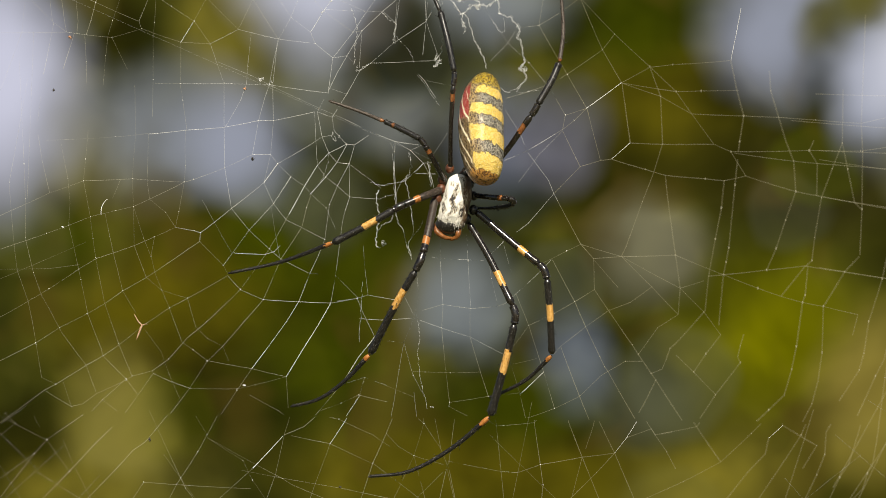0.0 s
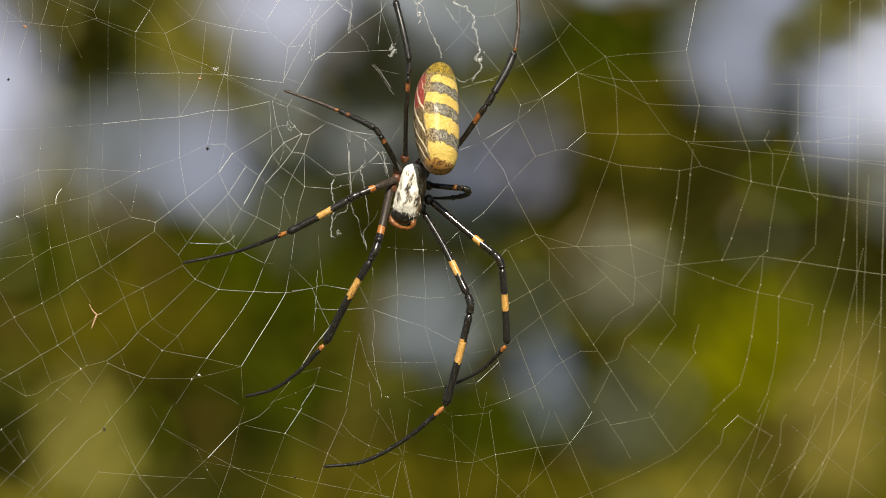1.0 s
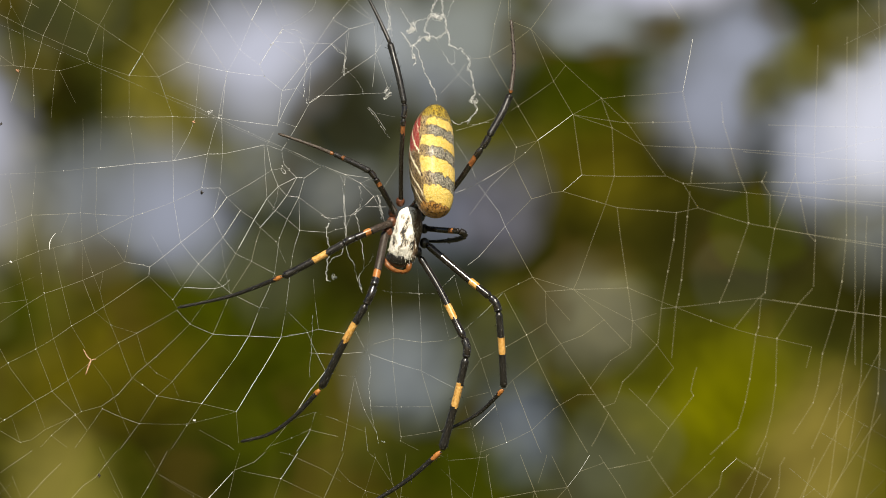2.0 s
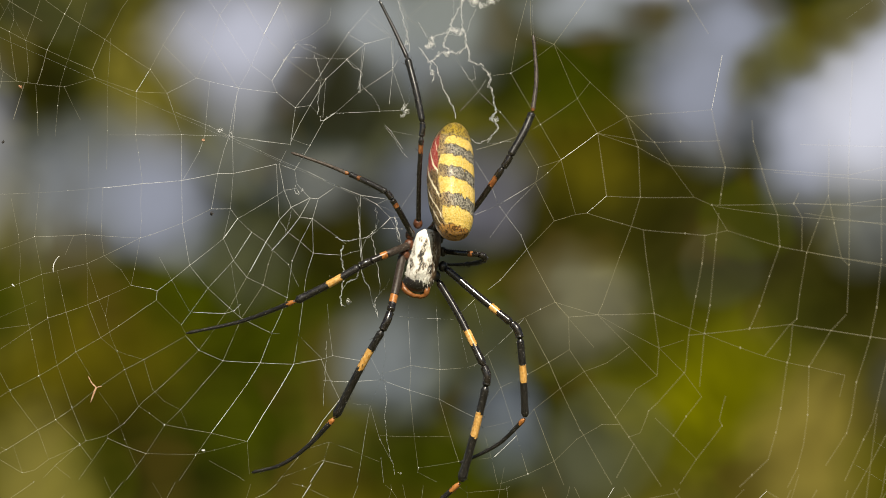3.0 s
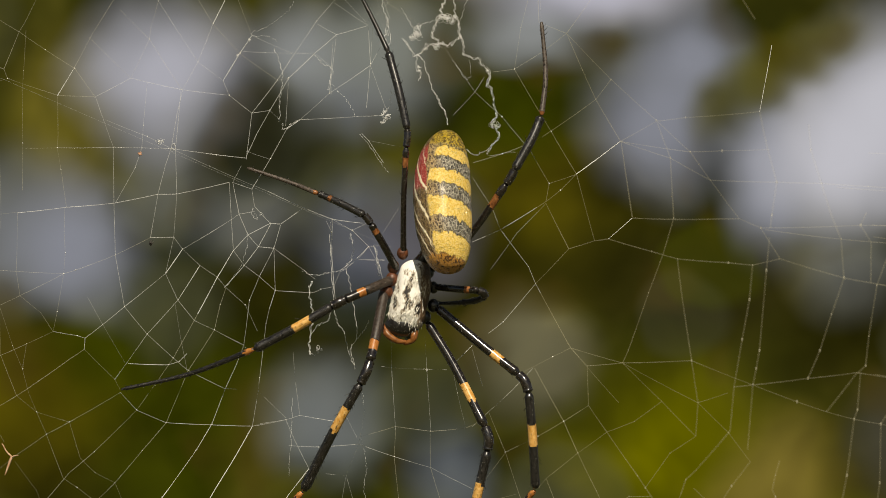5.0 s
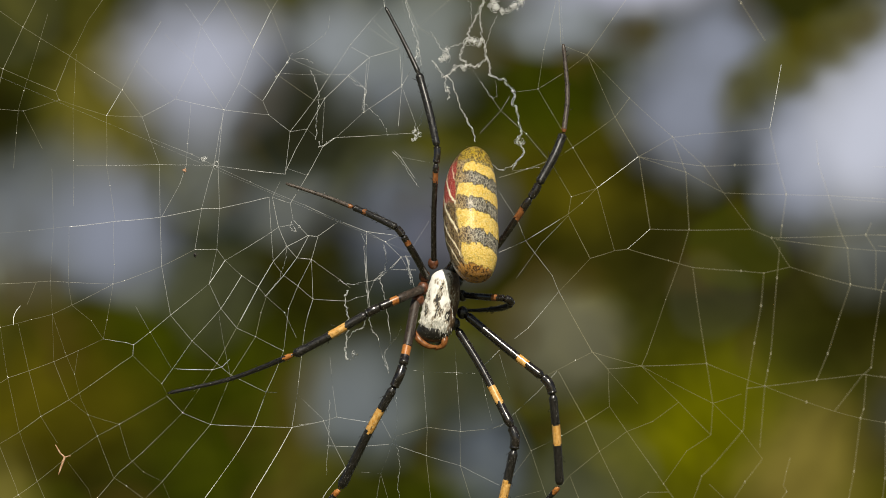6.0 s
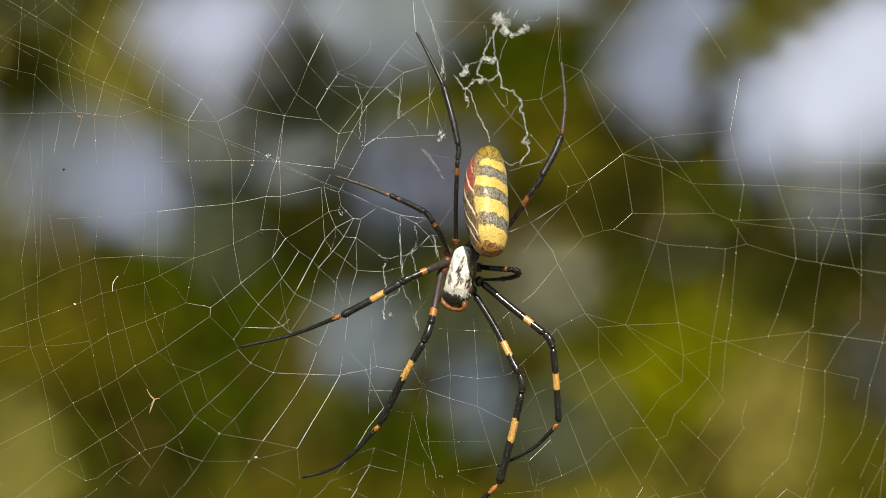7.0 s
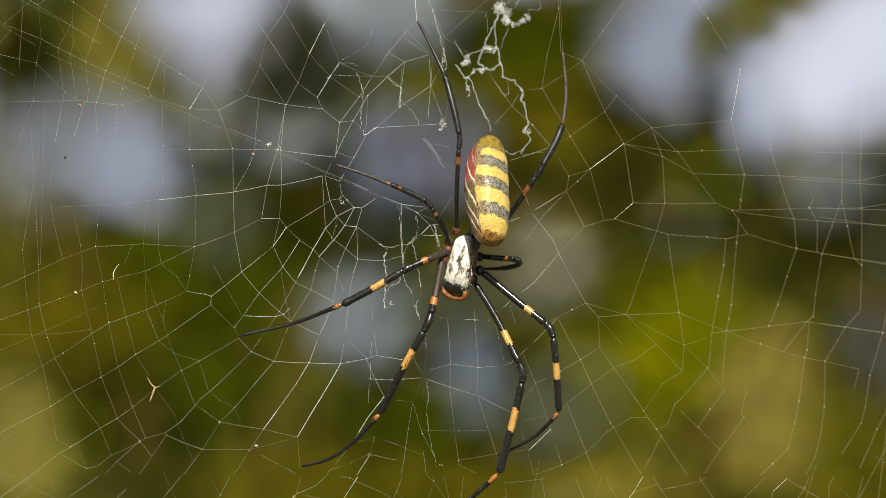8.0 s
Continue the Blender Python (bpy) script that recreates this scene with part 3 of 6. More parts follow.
        tube(bm, spline([(*(local((-1.67, -7.52, 1.17)) + np.array((dx * 0.0836 * MM, 0, 0))), 1.0 * MM),
                         (*(local((-1.67, -8.53, 1.00)) + np.array((dx * 0.0836 * MM, 0, 0))), 0.85 * MM),
                         (*(local((-1.59, -9.11, 0.67)) + np.array((dx * 0.05 * MM, 0, 0))), 0.3 * MM)], 6), 12)
        part("jaw", bm, BLACK, spider, "black jaw")
    for line in ([(-3.76, -7.36, 1.67), (-3.51, -8.36, 2.34), (-2.42, -9.20, 2.51), (-1.34, -9.36, 2.17)], [(-0.25, -7.69, 1.84), (-0.33, -8.53, 2.51), (-0.59, -9.20, 2.51), (-1.50, -9.53, 2.01)]):
        bm = bmesh.new()
        rr = (0.36, 0.44, 0.34, 0.26)
        tube(bm, spline([(*local(p), r * MM) for p, r in zip(line, rr)], 8), 10)
        part("palp", bm, PALP, spider, "orange palp")
    # hips
    for p, r in (((-1.59, 0.92, 1.67), 0.85), ((-2.68, -0.67, 1.84), 0.9), ((-2.84, -2.09, 1.84), 0.95), ((-3.51, -3.51, 1.84), 1.0), ((0.92, -6.52, 1.50), 0.9), ((1.92, -5.18, 1.34), 0.9), ((1.92, -3.09, 0.84), 0.8), ((1.42, -1.34, 0.67), 0.8)):
        bm = bmesh.new()
        ellipsoid(bm, local(p), (r * 0.78 * MM, r * 0.78 * MM, r * 0.9 * MM), rings=12, segments=16)
        part("hip", bm, RUST_SKIN if p[0] < 0 else ROUGH_BLACK, spider, "reddish brown hip joint" if p[0] < 0 else "black hip joint")

    F = (0.62, 0.66, 0.62)
    legs = (
        ([(-1.50, 0.84, 1.84), (-1.42, 7.11, 3.76), (-1.09, 13.13, 4.60)], [(-1.09, 13.13, 4.60), (-0.92, 14.21, 4.51), (-0.92, 15.22, 4.35)], [(-0.92, 15.22, 4.35), (-1.84, 19.65, 3.34), (-3.01, 24.24, 1.84)],
         [(-3.01, 24.24, 1.84), (-4.85, 28.26, 0.67), (-6.94, 32.44, -0.33)], ((0.44, 0.42, 0.44), (0.48, 0.50, 0.48), (0.50, 0.56, 0.52), (0.38, 0.30, 0.22)),
         (((0.81, 0.91, 3),), (), ()), ROUGH_BLACK),
        ([(1.42, -1.34, 0.67), (5.85, 2.42, 2.09), (10.45, 8.78, 3.76)], [(10.45, 8.78, 3.76), (11.04, 9.61, 3.85), (11.45, 10.45, 3.76)], [(11.45, 10.45, 3.76), (13.38, 13.79, 2.93), (14.60, 16.55, 2.09)],
         [(14.66, 16.72, 2.09), (15.20, 21.55, 0.84), (14.80, 27.60, -0.33)], ((0.46, 0.50, 0.56), (0.56, 0.60, 0.56), (0.58, 0.62, 0.58), (0.40, 0.36, 0.26)),
         (((0.81, 0.89, 3),), (), ((0.0, 0.05, 3),)), BROWN),
        ([(-2.26, -1.00, 2.01), (-3.93, 2.09, 4.18), (-5.27, 4.35, 5.02)], [(-5.27, 4.35, 5.02), (-5.60, 4.85, 5.02), (-6.02, 5.35, 5.02)], [(-6.02, 5.35, 5.02), (-8.61, 6.69, 3.76), (-11.29, 7.94, 2.51)],
         [(-11.37, 7.94, 2.51), (-14.80, 9.35, 1.00), (-19.50, 11.00, -0.33)], ((0.50, 0.54, 0.48), (0.50, 0.52, 0.48), (0.50, 0.48, 0.42), (0.36, 0.30, 0.22)),
         (((0.74, 0.85, 3),), ((0.70, 0.76, 3),), ((0.0, 0.06, 3),)), BROWN),
        ([(-2.76, -2.09, 1.84), (-5.60, -3.26, 4.35), (-8.36, -4.43, 5.02)], [(-8.36, -4.43, 5.02), (-9.11, -4.77, 5.27), (-9.86, -5.18, 5.18)], [(-9.86, -5.18, 5.18), (-13.96, -7.52, 5.02), (-18.81, -10.03, 4.51)],
         [(-18.89, -10.03, 4.51), (-26.33, -12.79, 1.25), (-34.36, -14.55, -0.33)], ((0.66, 0.68, 0.64), (0.66, 0.68, 0.66), (0.62, 0.62, 0.62), (0.44, 0.34, 0.24)),
         (((0.0, 0.55, 4), (0.58, 0.72, 2)), ((0.32, 0.55, 1),), ((0.0, 0.07, 2),)), ROUGH_BLACK),
        ([(-3.76, -3.51, 1.84), (-4.68, -7.94, 5.02), (-5.52, -11.54, 7.19)], [(-5.52, -11.54, 7.19), (-6.02, -12.87, 7.69), (-6.69, -14.21, 7.69)], [(-6.69, -14.21, 7.69), (-9.61, -19.23, 6.27), (-13.34, -26.40, 3.76)],
         [(-13.50, -26.62, 3.76), (-17.14, -30.46, 2.09), (-20.90, -33.11, 0.67), (-25.16, -34.28, -0.33)], ((0.72, 0.74, 0.66), (0.66, 0.70, 0.62), (0.62, 0.64, 0.68), (0.46, 0.38, 0.32, 0.24)),
         (((0.0, 0.66, 4), (0.68, 0.83, 2)), ((0.29, 0.53, 1),), ((0.0, 0.06, 2),)), ROUGH_BLACK),
        ([(1.25, -7.19, 1.84), (4.18, -12.12, 3.34), (7.69, -19.23, 5.52)], [(7.69, -19.23, 5.52), (8.11, -20.57, 5.85), (7.94, -22.07, 5.85)], [(7.94, -22.07, 5.85), (6.52, -28.01, 5.18), (4.43, -35.53, 3.76)],
         [(4.26, -35.78, 3.76), (-1.25, -40.38, 2.09), (-7.52, -43.81, 0.67), (-13.63, -44.64, -0.33)], ((0.62, 0.66, 0.66), (0.66, 0.70, 0.66), (0.64, 0.66, 0.72), (0.48, 0.40, 0.34, 0.24)),
         (((0.66, 0.80, 1),), ((0.33, 0.58, 1),), ((0.0, 0.07, 2),)), ROUGH_BLACK),
        ([(2.26, -5.35, 1.67), (7.11, -9.53, 3.18), (11.62, -13.21, 4.60)], [(11.62, -13.21, 4.60), (12.37, -14.04, 5.02), (12.79, -15.38, 5.18)], [(12.79, -15.38, 5.18), (13.21, -20.48, 4.68), (13.50, -26.45, 3.76)],
         [(13.42, -26.72, 3.68), (10.03, -30.06, 1.67), (6.69, -31.94, 0.42), (4.26, -32.94, -0.33)], ((0.64, 0.68, 0.64), (0.64, 0.68, 0.64), (0.58, 0.62, 0.58), (0.42, 0.34, 0.30, 0.22)),
         (((0.66, 0.78, 1),), ((0.37, 0.60, 1),), ((0.0, 0.07, 2),)), ROUGH_BLACK),
        ([(1.92, -3.01, 0.84), (5.02, -3.34, 2.84), (7.10, -3.49, 3.76)], [(7.10, -3.49, 3.76), (7.66, -3.75, 3.68), (7.90, -4.25, 3.34)], [(7.90, -4.25, 3.34), (6.70, -4.68, 2.01), (5.27, -4.85, 0.84)],
         [(5.27, -4.85, 0.84), (3.93, -4.93, 0.17), (2.26, -4.93, -0.50)], ((0.50, 0.54, 0.50), (0.56, 0.58, 0.54), (0.44, 0.42, 0.38), (0.34, 0.30, 0.24)),
         (((0.62, 0.76, 3),), (), ()), ROUGH_BLACK),
    )
    for femur, patella, tibia, foot, radii, bands, skin in legs:
        make_leg(spider, femur, patella, tibia, foot, radii, bands, skin, rng)


make_spider()


# ---- the web ----
HUB = (0.1, 12.6)


def strand(bm, points, radius, sides=3):
    """A silk line through points (mm right, up, towards the lens)."""
    tube(bm, [(p[0] * MM, -p[2] * MM, p[1] * MM, radius * MM) for p in points], sides, cap=False)


def curly(points, amp, rng, steps=14, depth=0.0):
    """A slack, kinked line through points (mm right, up)."""
    line = spline([(*p, depth) for p in points], steps)
    for q in line[1:-1]:
        for k in range(3):
            q[k] += rng.uniform(-amp, amp)
    return line


def tuft(bm, centre, size, count, rng, depth=0.0, radius=0.019):
    """A matted knot of silk: many fine curls, densest in the middle, with a few loops pulled out."""
    clumps = [Vector((rng.gauss(0, 0.34), rng.gauss(0, 0.34), rng.gauss(0, 0.2))) * size for _ in range(3 + count // 12)]
    for n in range(count * 2):
        hub = rng.choice(clumps) + Vector((rng.gauss(0, 0.10), rng.gauss(0, 0.10), rng.gauss(0, 0.10))) * size
        e = Vector((rng.uniform(-1, 1), rng.uniform(-1, 1), rng.uniform(-1, 1))).normalized()
        o = e.orthogonal().normalized()
        q = e.cross(o)
        wide, start, sweep = size * (rng.uniform(0.06, 0.24) if rng.random() < 0.85 else rng.uniform(0.3, 0.6)), rng.uniform(0, 6.283), rng.uniform(2.5, 7.0)
        pts = []
        for k in range(12):
            a = start + sweep * k / 11
            grow = wide * (1 + 0.25 * math.sin(a * 1.7 + n))
            p = hub + (o * math.cos(a) + q * math.sin(a)) * grow
            pts.append((centre[0] + p.x, centre[1] + p.y, depth + p.z))
        strand(bm, pts, radius * rng.uniform(0.55, 1.15))


def rope(bm, points, wander, count, rng, depth):
    """Slack silk: fibres that wander apart and cling together again, kinked every millimetre or so."""
    line = spline([(*p, depth) for p in points], 7)
    kinks = [[rng.gauss(0, wander * 0.75) for _ in range(3)] for _ in line]
    for n in range(count + (count > 2)):
        drift, pts = [0.0] * 3, []
        for q, k in zip(line, kinks):
            drift = [0.72 * d + rng.gauss(0, wander * 0.38) for d in drift]
            pts.append(tuple(a + b + d for a, b, d in zip(q, k, drift)))
        strand(bm, spline(pts, 3), rng.uniform(0.008, 0.014))


def onward(p, q):
    """The end p of a line that comes from q; carried on over the rim where it would stop short of it."""
    if -61 < p[0] < 62 and -33 < p[1] < 47.5:
        return p
    far = 11 / max(0.5, math.dist(p, q))
    return p[0] + (p[0] - q[0]) * far, p[1] + (p[1] - q[1]) * far


def thread(web, name, radius, skin, depth, *points):
    """One silk line from knot to knot (mm right and up), slightly slack; its uneven thickness imitates dashed glints.
    """
    rng = random.Random(round(100 * sum(p[0] * 1.3 + p[1] for p in points)))
    mid = sum(p[0] for p in points) / len(points), sum(p[1] for p in points) / len(points)
    # clearer, yellower silk away from the hub
    if math.hypot(mid[0] - HUB[0], mid[1] - HUB[1]) > (36 if mid[0] < 0 else 24) + rng.uniform(-4, 4):
        skin = {FAINT_SILK: THIN_SILK, SILK: FINE_SILK, STRONG_SILK: LONG_SILK}.get(skin, skin)
    # upright lines are blurred broader than the spokes between them
    upright = abs(points[-1][1] - points[0][1]) > 1.2 * abs(points[-1][0] - points[0][0])
    blur_radius = (0.165 if upright else 0.115) * (0.8 if skin in (THIN_SILK, FAINT_SILK) else 1.0)
    knots = points[1:-1]
    if skin is not GLINT_SILK:
        points = (onward(points[0], points[1]), *knots, onward(points[-1], points[-2]))
    bm = bmesh.new()
    line = []
    for n, (p, q) in enumerate(zip(points, points[1:])):
        long = math.dist(p, q)
        steps = max(2, int(long / 1.1))
        for k in range(0 if n == 0 else 1, steps + 1):
            f = k / steps
            bow = 4 * f * (1 - f)
            line.append((p[0] + (q[0] - p[0]) * f, p[1] + (q[1] - p[1]) * f - 0.006 * long * bow, depth - 0.02 * long * bow))

    def defocus(u):
        f = min(1.0, max(0.0, (u - 9) / 38)) if skin is not GLINT_SILK else 0.0
        return f * f * (3 - 2 * f)

    thick = 1.0
    rows = []
    for u, v, w in line:
        thick = min(1.5, max(0.65, thick + rng.uniform(-0.35, 0.35)))
        g = defocus(u)
        rows.append((u * MM, -w * MM, v * MM, ((0.010 + radius * 1.25) * thick * (1 - g) + blur_radius * (0.8 + 0.2 * thick) * g) * MM))

    def kind(f, side):
        g = defocus(line[min(len(line) - 1, round(f * (len(line) - 1)))][0])
        return 0 if g < 0.10 else 2 + min(3, int(g * 4))

    tube(bm, rows, 5, slot=kind, cap=False)
    lines = len(bm.faces)
    for p in knots:
        if rng.random() < 0.3:
            continue
        g = defocus(p[0])
        r = (0.05 * (1 - g) + 0.14 * g) * MM * rng.uniform(0.5, 1.4)
        ellipsoid(bm, (p[0] * MM, -depth * MM, p[1] * MM), (r, r, r * 1.3), rings=5, segments=6)
    bm.faces.ensure_lookup_table()
    for f in bm.faces[lines:]:
        f.material_index = 6 if defocus(f.calc_center_median().x / MM) > 0.2 else 1
    part(name, bm, (skin, KNOT_SILK, *DEFOCUS_SILK, DEFOCUS_KNOT), web)


def web_upper_left(web):
    thread(web, "radial_thread", 0.0125, SILK, -0.5, (-65.9, 49.1), (-63.7, 47.9), (-61.4, 46.5), (-58.4, 48.8), (-57.4, 50.7))
    thread(web, "radial_thread", 0.0125, SILK, -0.5, (-63.4, 50.8), (-63.6, 48.0))
    thread(web, "spiral_thread", 0.010, FAINT_SILK, -0.5, (-61.4, 46.5), (-61.0, 41.4), (-61.6, 38.5), (-61.8, 37.4), (-62.3, 32.1), (-62.6, 31.3))
    thread(web, "radial_thread", 0.0125, SILK, -0.5, (-60.6, 50.7), (-58.4, 48.8), (-56.1, 46.9), (-52.2, 44.0), (-48.9, 41.6), (-43.2, 38.0), (-40.2, 35.9), (-36.8, 33.7), (-34.4, 30.3))
    thread(web, "spiral_thread", 0.0125, SILK, -0.5, (-55.4, 50.3), (-56.1, 46.9), (-56.3, 44.0), (-56.1, 40.7), (-56.7, 39.1), (-56.0, 33.7), (-55.7, 32.1))
    thread(web, "spiral_thread", 0.0125, SILK, -0.5, (-56.3, 44.0), (-57.8, 41.2), (-58.5, 40.0))
    thread(web, "spiral_thread", 0.010, FAINT_SILK, -0.5, (-56.9, 42.6), (-54.4, 37.9))
    thread(web, "radial_thread", 0.0125, SILK, -0.5, (-65.9, 43.5), (-61.0, 41.4), (-58.5, 40.0), (-56.7, 39.1), (-54.4, 37.9), (-51.4, 36.5), (-45.0, 33.7))
    thread(web, "spiral_thread", 0.010, FAINT_SILK, -0.5, (-58.5, 40.0), (-57.8, 33.7))
    thread(web, "spiral_thread", 0.0125, SILK, -0.5, (-49.9, 50.6), (-50.2, 48.9), (-51.3, 46.2), (-52.2, 44.1), (-53.3, 40.9), (-54.4, 37.9), (-54.0, 33.7), (-54.2, 31.8))
    thread(web, "radial_thread", 0.010, FAINT_SILK, -0.5, (-50.2, 48.9), (-46.8, 45.7), (-44.7, 44.8))
    thread(web, "spiral_thread", 0.0138, STRONG_SILK, -0.5, (-44.7, 50.1), (-46.4, 46.6), (-46.8, 45.7), (-48.9, 41.6), (-51.4, 36.5), (-52.1, 33.8), (-52.8, 31.7))
    thread(web, "spiral_thread", 0.0125, SILK, -0.5, (-45.8, 43.2), (-46.9, 39.8), (-48.9, 33.8), (-49.6, 31.5))
    thread(web, "spiral_thread", 0.0138, STRONG_SILK, -0.5, (-39.0, 44.9), (-40.9, 42.3), (-42.5, 39.1), (-43.2, 38.0), (-45.0, 33.7))
    thread(web, "spiral_thread", 0.010, FAINT_SILK, -0.5, (-36.4, 48.3), (-39.0, 44.9))
    thread(web, "radial_thread", 0.0125, SILK, -0.5, (-66.0, 38.9), (-61.8, 37.8), (-57.6, 33.5), (-55.7, 32.1))
    thread(web, "spiral_thread", 0.010, FAINT_SILK, -0.5, (-42.4, 38.2), (-42.7, 33.5), (-42.9, 31.4))
    thread(web, "spiral_thread", 0.0125, SILK, -0.5, (-42.9, 31.4), (-42.9, 28.5), (-42.9, 25.1), (-43.0, 19.6))
    thread(web, "radial_thread", 0.010, FAINT_SILK, -0.5, (-62.3, 32.1), (-55.7, 32.1))
    thread(web, "spiral_thread", 0.0138, STRONG_SILK, -0.5, (-57.6, 33.5), (-59.1, 25.9))
    thread(web, "radial_thread", 0.0125, SILK, -0.5, (-55.7, 32.1), (-54.2, 31.9), (-52.8, 31.7), (-49.0, 31.3), (-44.6, 32.6), (-38.8, 30.6), (-34.6, 30.4))
    thread(web, "spiral_thread", 0.0138, STRONG_SILK, -0.5, (-44.6, 32.6), (-45.0, 33.7))
    thread(web, "spiral_thread", 0.0138, STRONG_SILK, -0.5, (-54.6, 31.8), (-56.2, 26.7))
    thread(web, "spiral_thread", 0.0125, SILK, -0.5, (-53.0, 31.6), (-52.8, 27.7), (-52.7, 24.4))
    thread(web, "spiral_thread", 0.0125, SILK, -0.5, (-49.6, 31.5), (-49.9, 28.6), (-50.3, 24.3))
    thread(web, "spiral_thread", 0.010, FAINT_SILK, -0.5, (-49.0, 31.3), (-46.7, 26.6))
    thread(web, "spiral_thread", 0.0138, STRONG_SILK, -0.5, (-31.9, 42.1), (-34.7, 37.7), (-37.0, 33.5))
    thread(web, "spiral_thread", 0.021, GLINT_SILK, -0.5, (-37.0, 33.5), (-38.8, 30.6))
    thread(web, "spiral_thread", 0.0125, SILK, -0.5, (-38.8, 30.6), (-38.8, 25.9), (-38.9, 24.5), (-38.5, 22.0), (-37.9, 17.6))
    thread(web, "spiral_thread", 0.010, FAINT_SILK, -0.5, (-61.0, 21.1), (-61.1, 18.5))
    thread(web, "spiral_thread", 0.010, FAINT_SILK, -0.5, (-59.5, 22.7), (-60.0, 18.9))
    thread(web, "radial_thread", 0.0125, SILK, -0.5, (-38.9, 24.5), (-32.4, 24.5), (-29.1, 24.4), (-25.7, 24.3), (-17.1, 23.1))
    thread(web, "radial_thread", 0.010, FAINT_SILK, -0.5, (-42.6, 24.5), (-38.9, 24.5))
    thread(web, "radial_thread", 0.0125, SILK, -0.5, (-34.4, 30.3), (-32.4, 24.5), (-32.4, 18.0), (-32.3, 12.0), (-31.3, 6.0))
    thread(web, "radial_thread", 0.0125, SILK, -0.5, (-35.1, 37.3), (-30.3, 32.5))
    thread(web, "spiral_thread", 0.0138, STRONG_SILK, -0.5, (-22.3, 49.6), (-24.4, 45.0), (-27.0, 41.4), (-27.9, 38.4), (-28.1, 37.0), (-30.3, 32.5))
    thread(web, "radial_thread", 0.0125, SILK, -0.5, (-34.6, 30.3), (-30.3, 32.5), (-24.4, 31.1), (-18.9, 30.4))
    thread(web, "radial_thread", 0.0125, SILK, -0.5, (-28.9, 44.2), (-27.0, 41.4), (-22.5, 34.3), (-19.6, 32.1))
    thread(web, "radial_thread", 0.0125, SILK, -0.5, (-31.4, 40.4), (-28.1, 37.0), (-24.4, 31.1))
    thread(web, "radial_thread", 0.0125, SILK, -0.5, (-26.6, 48.6), (-24.4, 45.0), (-20.7, 38.7), (-17.6, 35.2), (-13.3, 32.1), (-12.0, 32.3))
    thread(web, "radial_thread", 0.0125, SILK, -0.5, (-22.3, 49.6), (-18.4, 43.2), (-16.2, 37.3))
    thread(web, "spiral_thread", 0.0138, STRONG_SILK, -0.5, (-14.6, 49.3), (-18.4, 43.2))
    thread(web, "spiral_thread", 0.021, GLINT_SILK, -0.5, (-18.4, 43.2), (-20.7, 38.7))
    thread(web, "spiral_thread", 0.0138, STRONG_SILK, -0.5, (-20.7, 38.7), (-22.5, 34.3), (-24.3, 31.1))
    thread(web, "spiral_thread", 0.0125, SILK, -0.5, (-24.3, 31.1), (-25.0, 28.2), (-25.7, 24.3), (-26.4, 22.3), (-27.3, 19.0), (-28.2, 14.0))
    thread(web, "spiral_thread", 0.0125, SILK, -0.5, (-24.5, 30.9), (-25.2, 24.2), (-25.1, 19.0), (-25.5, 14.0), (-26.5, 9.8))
    thread(web, "spiral_thread", 0.021, GLINT_SILK, -0.5, (-16.2, 37.3), (-17.6, 35.3), (-19.6, 32.1))
    thread(web, "spiral_thread", 0.0125, SILK, -0.5, (-19.6, 32.1), (-18.9, 30.4), (-16.3, 28.3), (-14.2, 28.6))
    thread(web, "spiral_thread", 0.0125, SILK, -0.5, (-28.4, 32.0), (-28.9, 27.0), (-29.1, 24.4), (-29.9, 22.1), (-32.2, 18.1))
    thread(web, "radial_thread", 0.010, FAINT_SILK, -0.5, (-33.3, 27.7), (-28.4, 25.7), (-25.7, 24.3), (-21.3, 22.2), (-14.5, 19.2))
    thread(web, "radial_thread", 0.0138, STRONG_SILK, -0.5, (-14.5, 19.2), (-10.3, 17.2), (-7.1, 15.9), (-3.6, 15.4))
    thread(web, "radial_thread", 0.0125, SILK, -0.5, (-16.2, 37.3), (-11.6, 35.2), (-8.9, 35.2))
    thread(web, "radial_thread", 0.010, FAINT_SILK, -0.5, (-17.5, 35.5), (-14.7, 35.3), (-11.6, 35.2))
    thread(web, "spiral_thread", 0.0138, STRONG_SILK, -0.5, (-6.0, 42.0), (-8.7, 38.9), (-11.8, 34.4), (-13.3, 32.1), (-16.3, 28.3), (-17.0, 23.0))
    thread(web, "spiral_thread", 0.0138, STRONG_SILK, -0.5, (-6.4, 37.3), (-8.9, 35.2), (-12.0, 32.3), (-14.2, 28.6), (-15.7, 26.0), (-16.9, 23.5))
    thread(web, "radial_thread", 0.0125, SILK, -0.5, (-8.7, 38.6), (-6.4, 37.3), (-2.8, 38.3))
    thread(web, "radial_thread", 0.0125, SILK, -0.5, (-8.9, 35.2), (-7.0, 33.5))
    thread(web, "radial_thread", 0.010, FAINT_SILK, -0.5, (-14.2, 28.6), (-13.0, 27.4))
    thread(web, "spiral_thread", 0.0138, STRONG_SILK, -0.5, (-1.2, 36.0), (-2.5, 33.7), (-7.3, 30.5), (-10.7, 27.5))
    thread(web, "spiral_thread", 0.021, GLINT_SILK, -0.5, (-10.7, 27.5), (-12.3, 26.4))
    thread(web, "spiral_thread", 0.0138, STRONG_SILK, -0.5, (-12.3, 26.4), (-14.2, 23.0), (-16.4, 19.5))
    thread(web, "radial_thread", 0.0138, STRONG_SILK, -0.5, (-10.7, 27.5), (-3.8, 27.8), (-0.8, 27.9))
    thread(web, "radial_thread", 0.0125, SILK, -0.5, (-17.0, 23.9), (-14.2, 22.9))
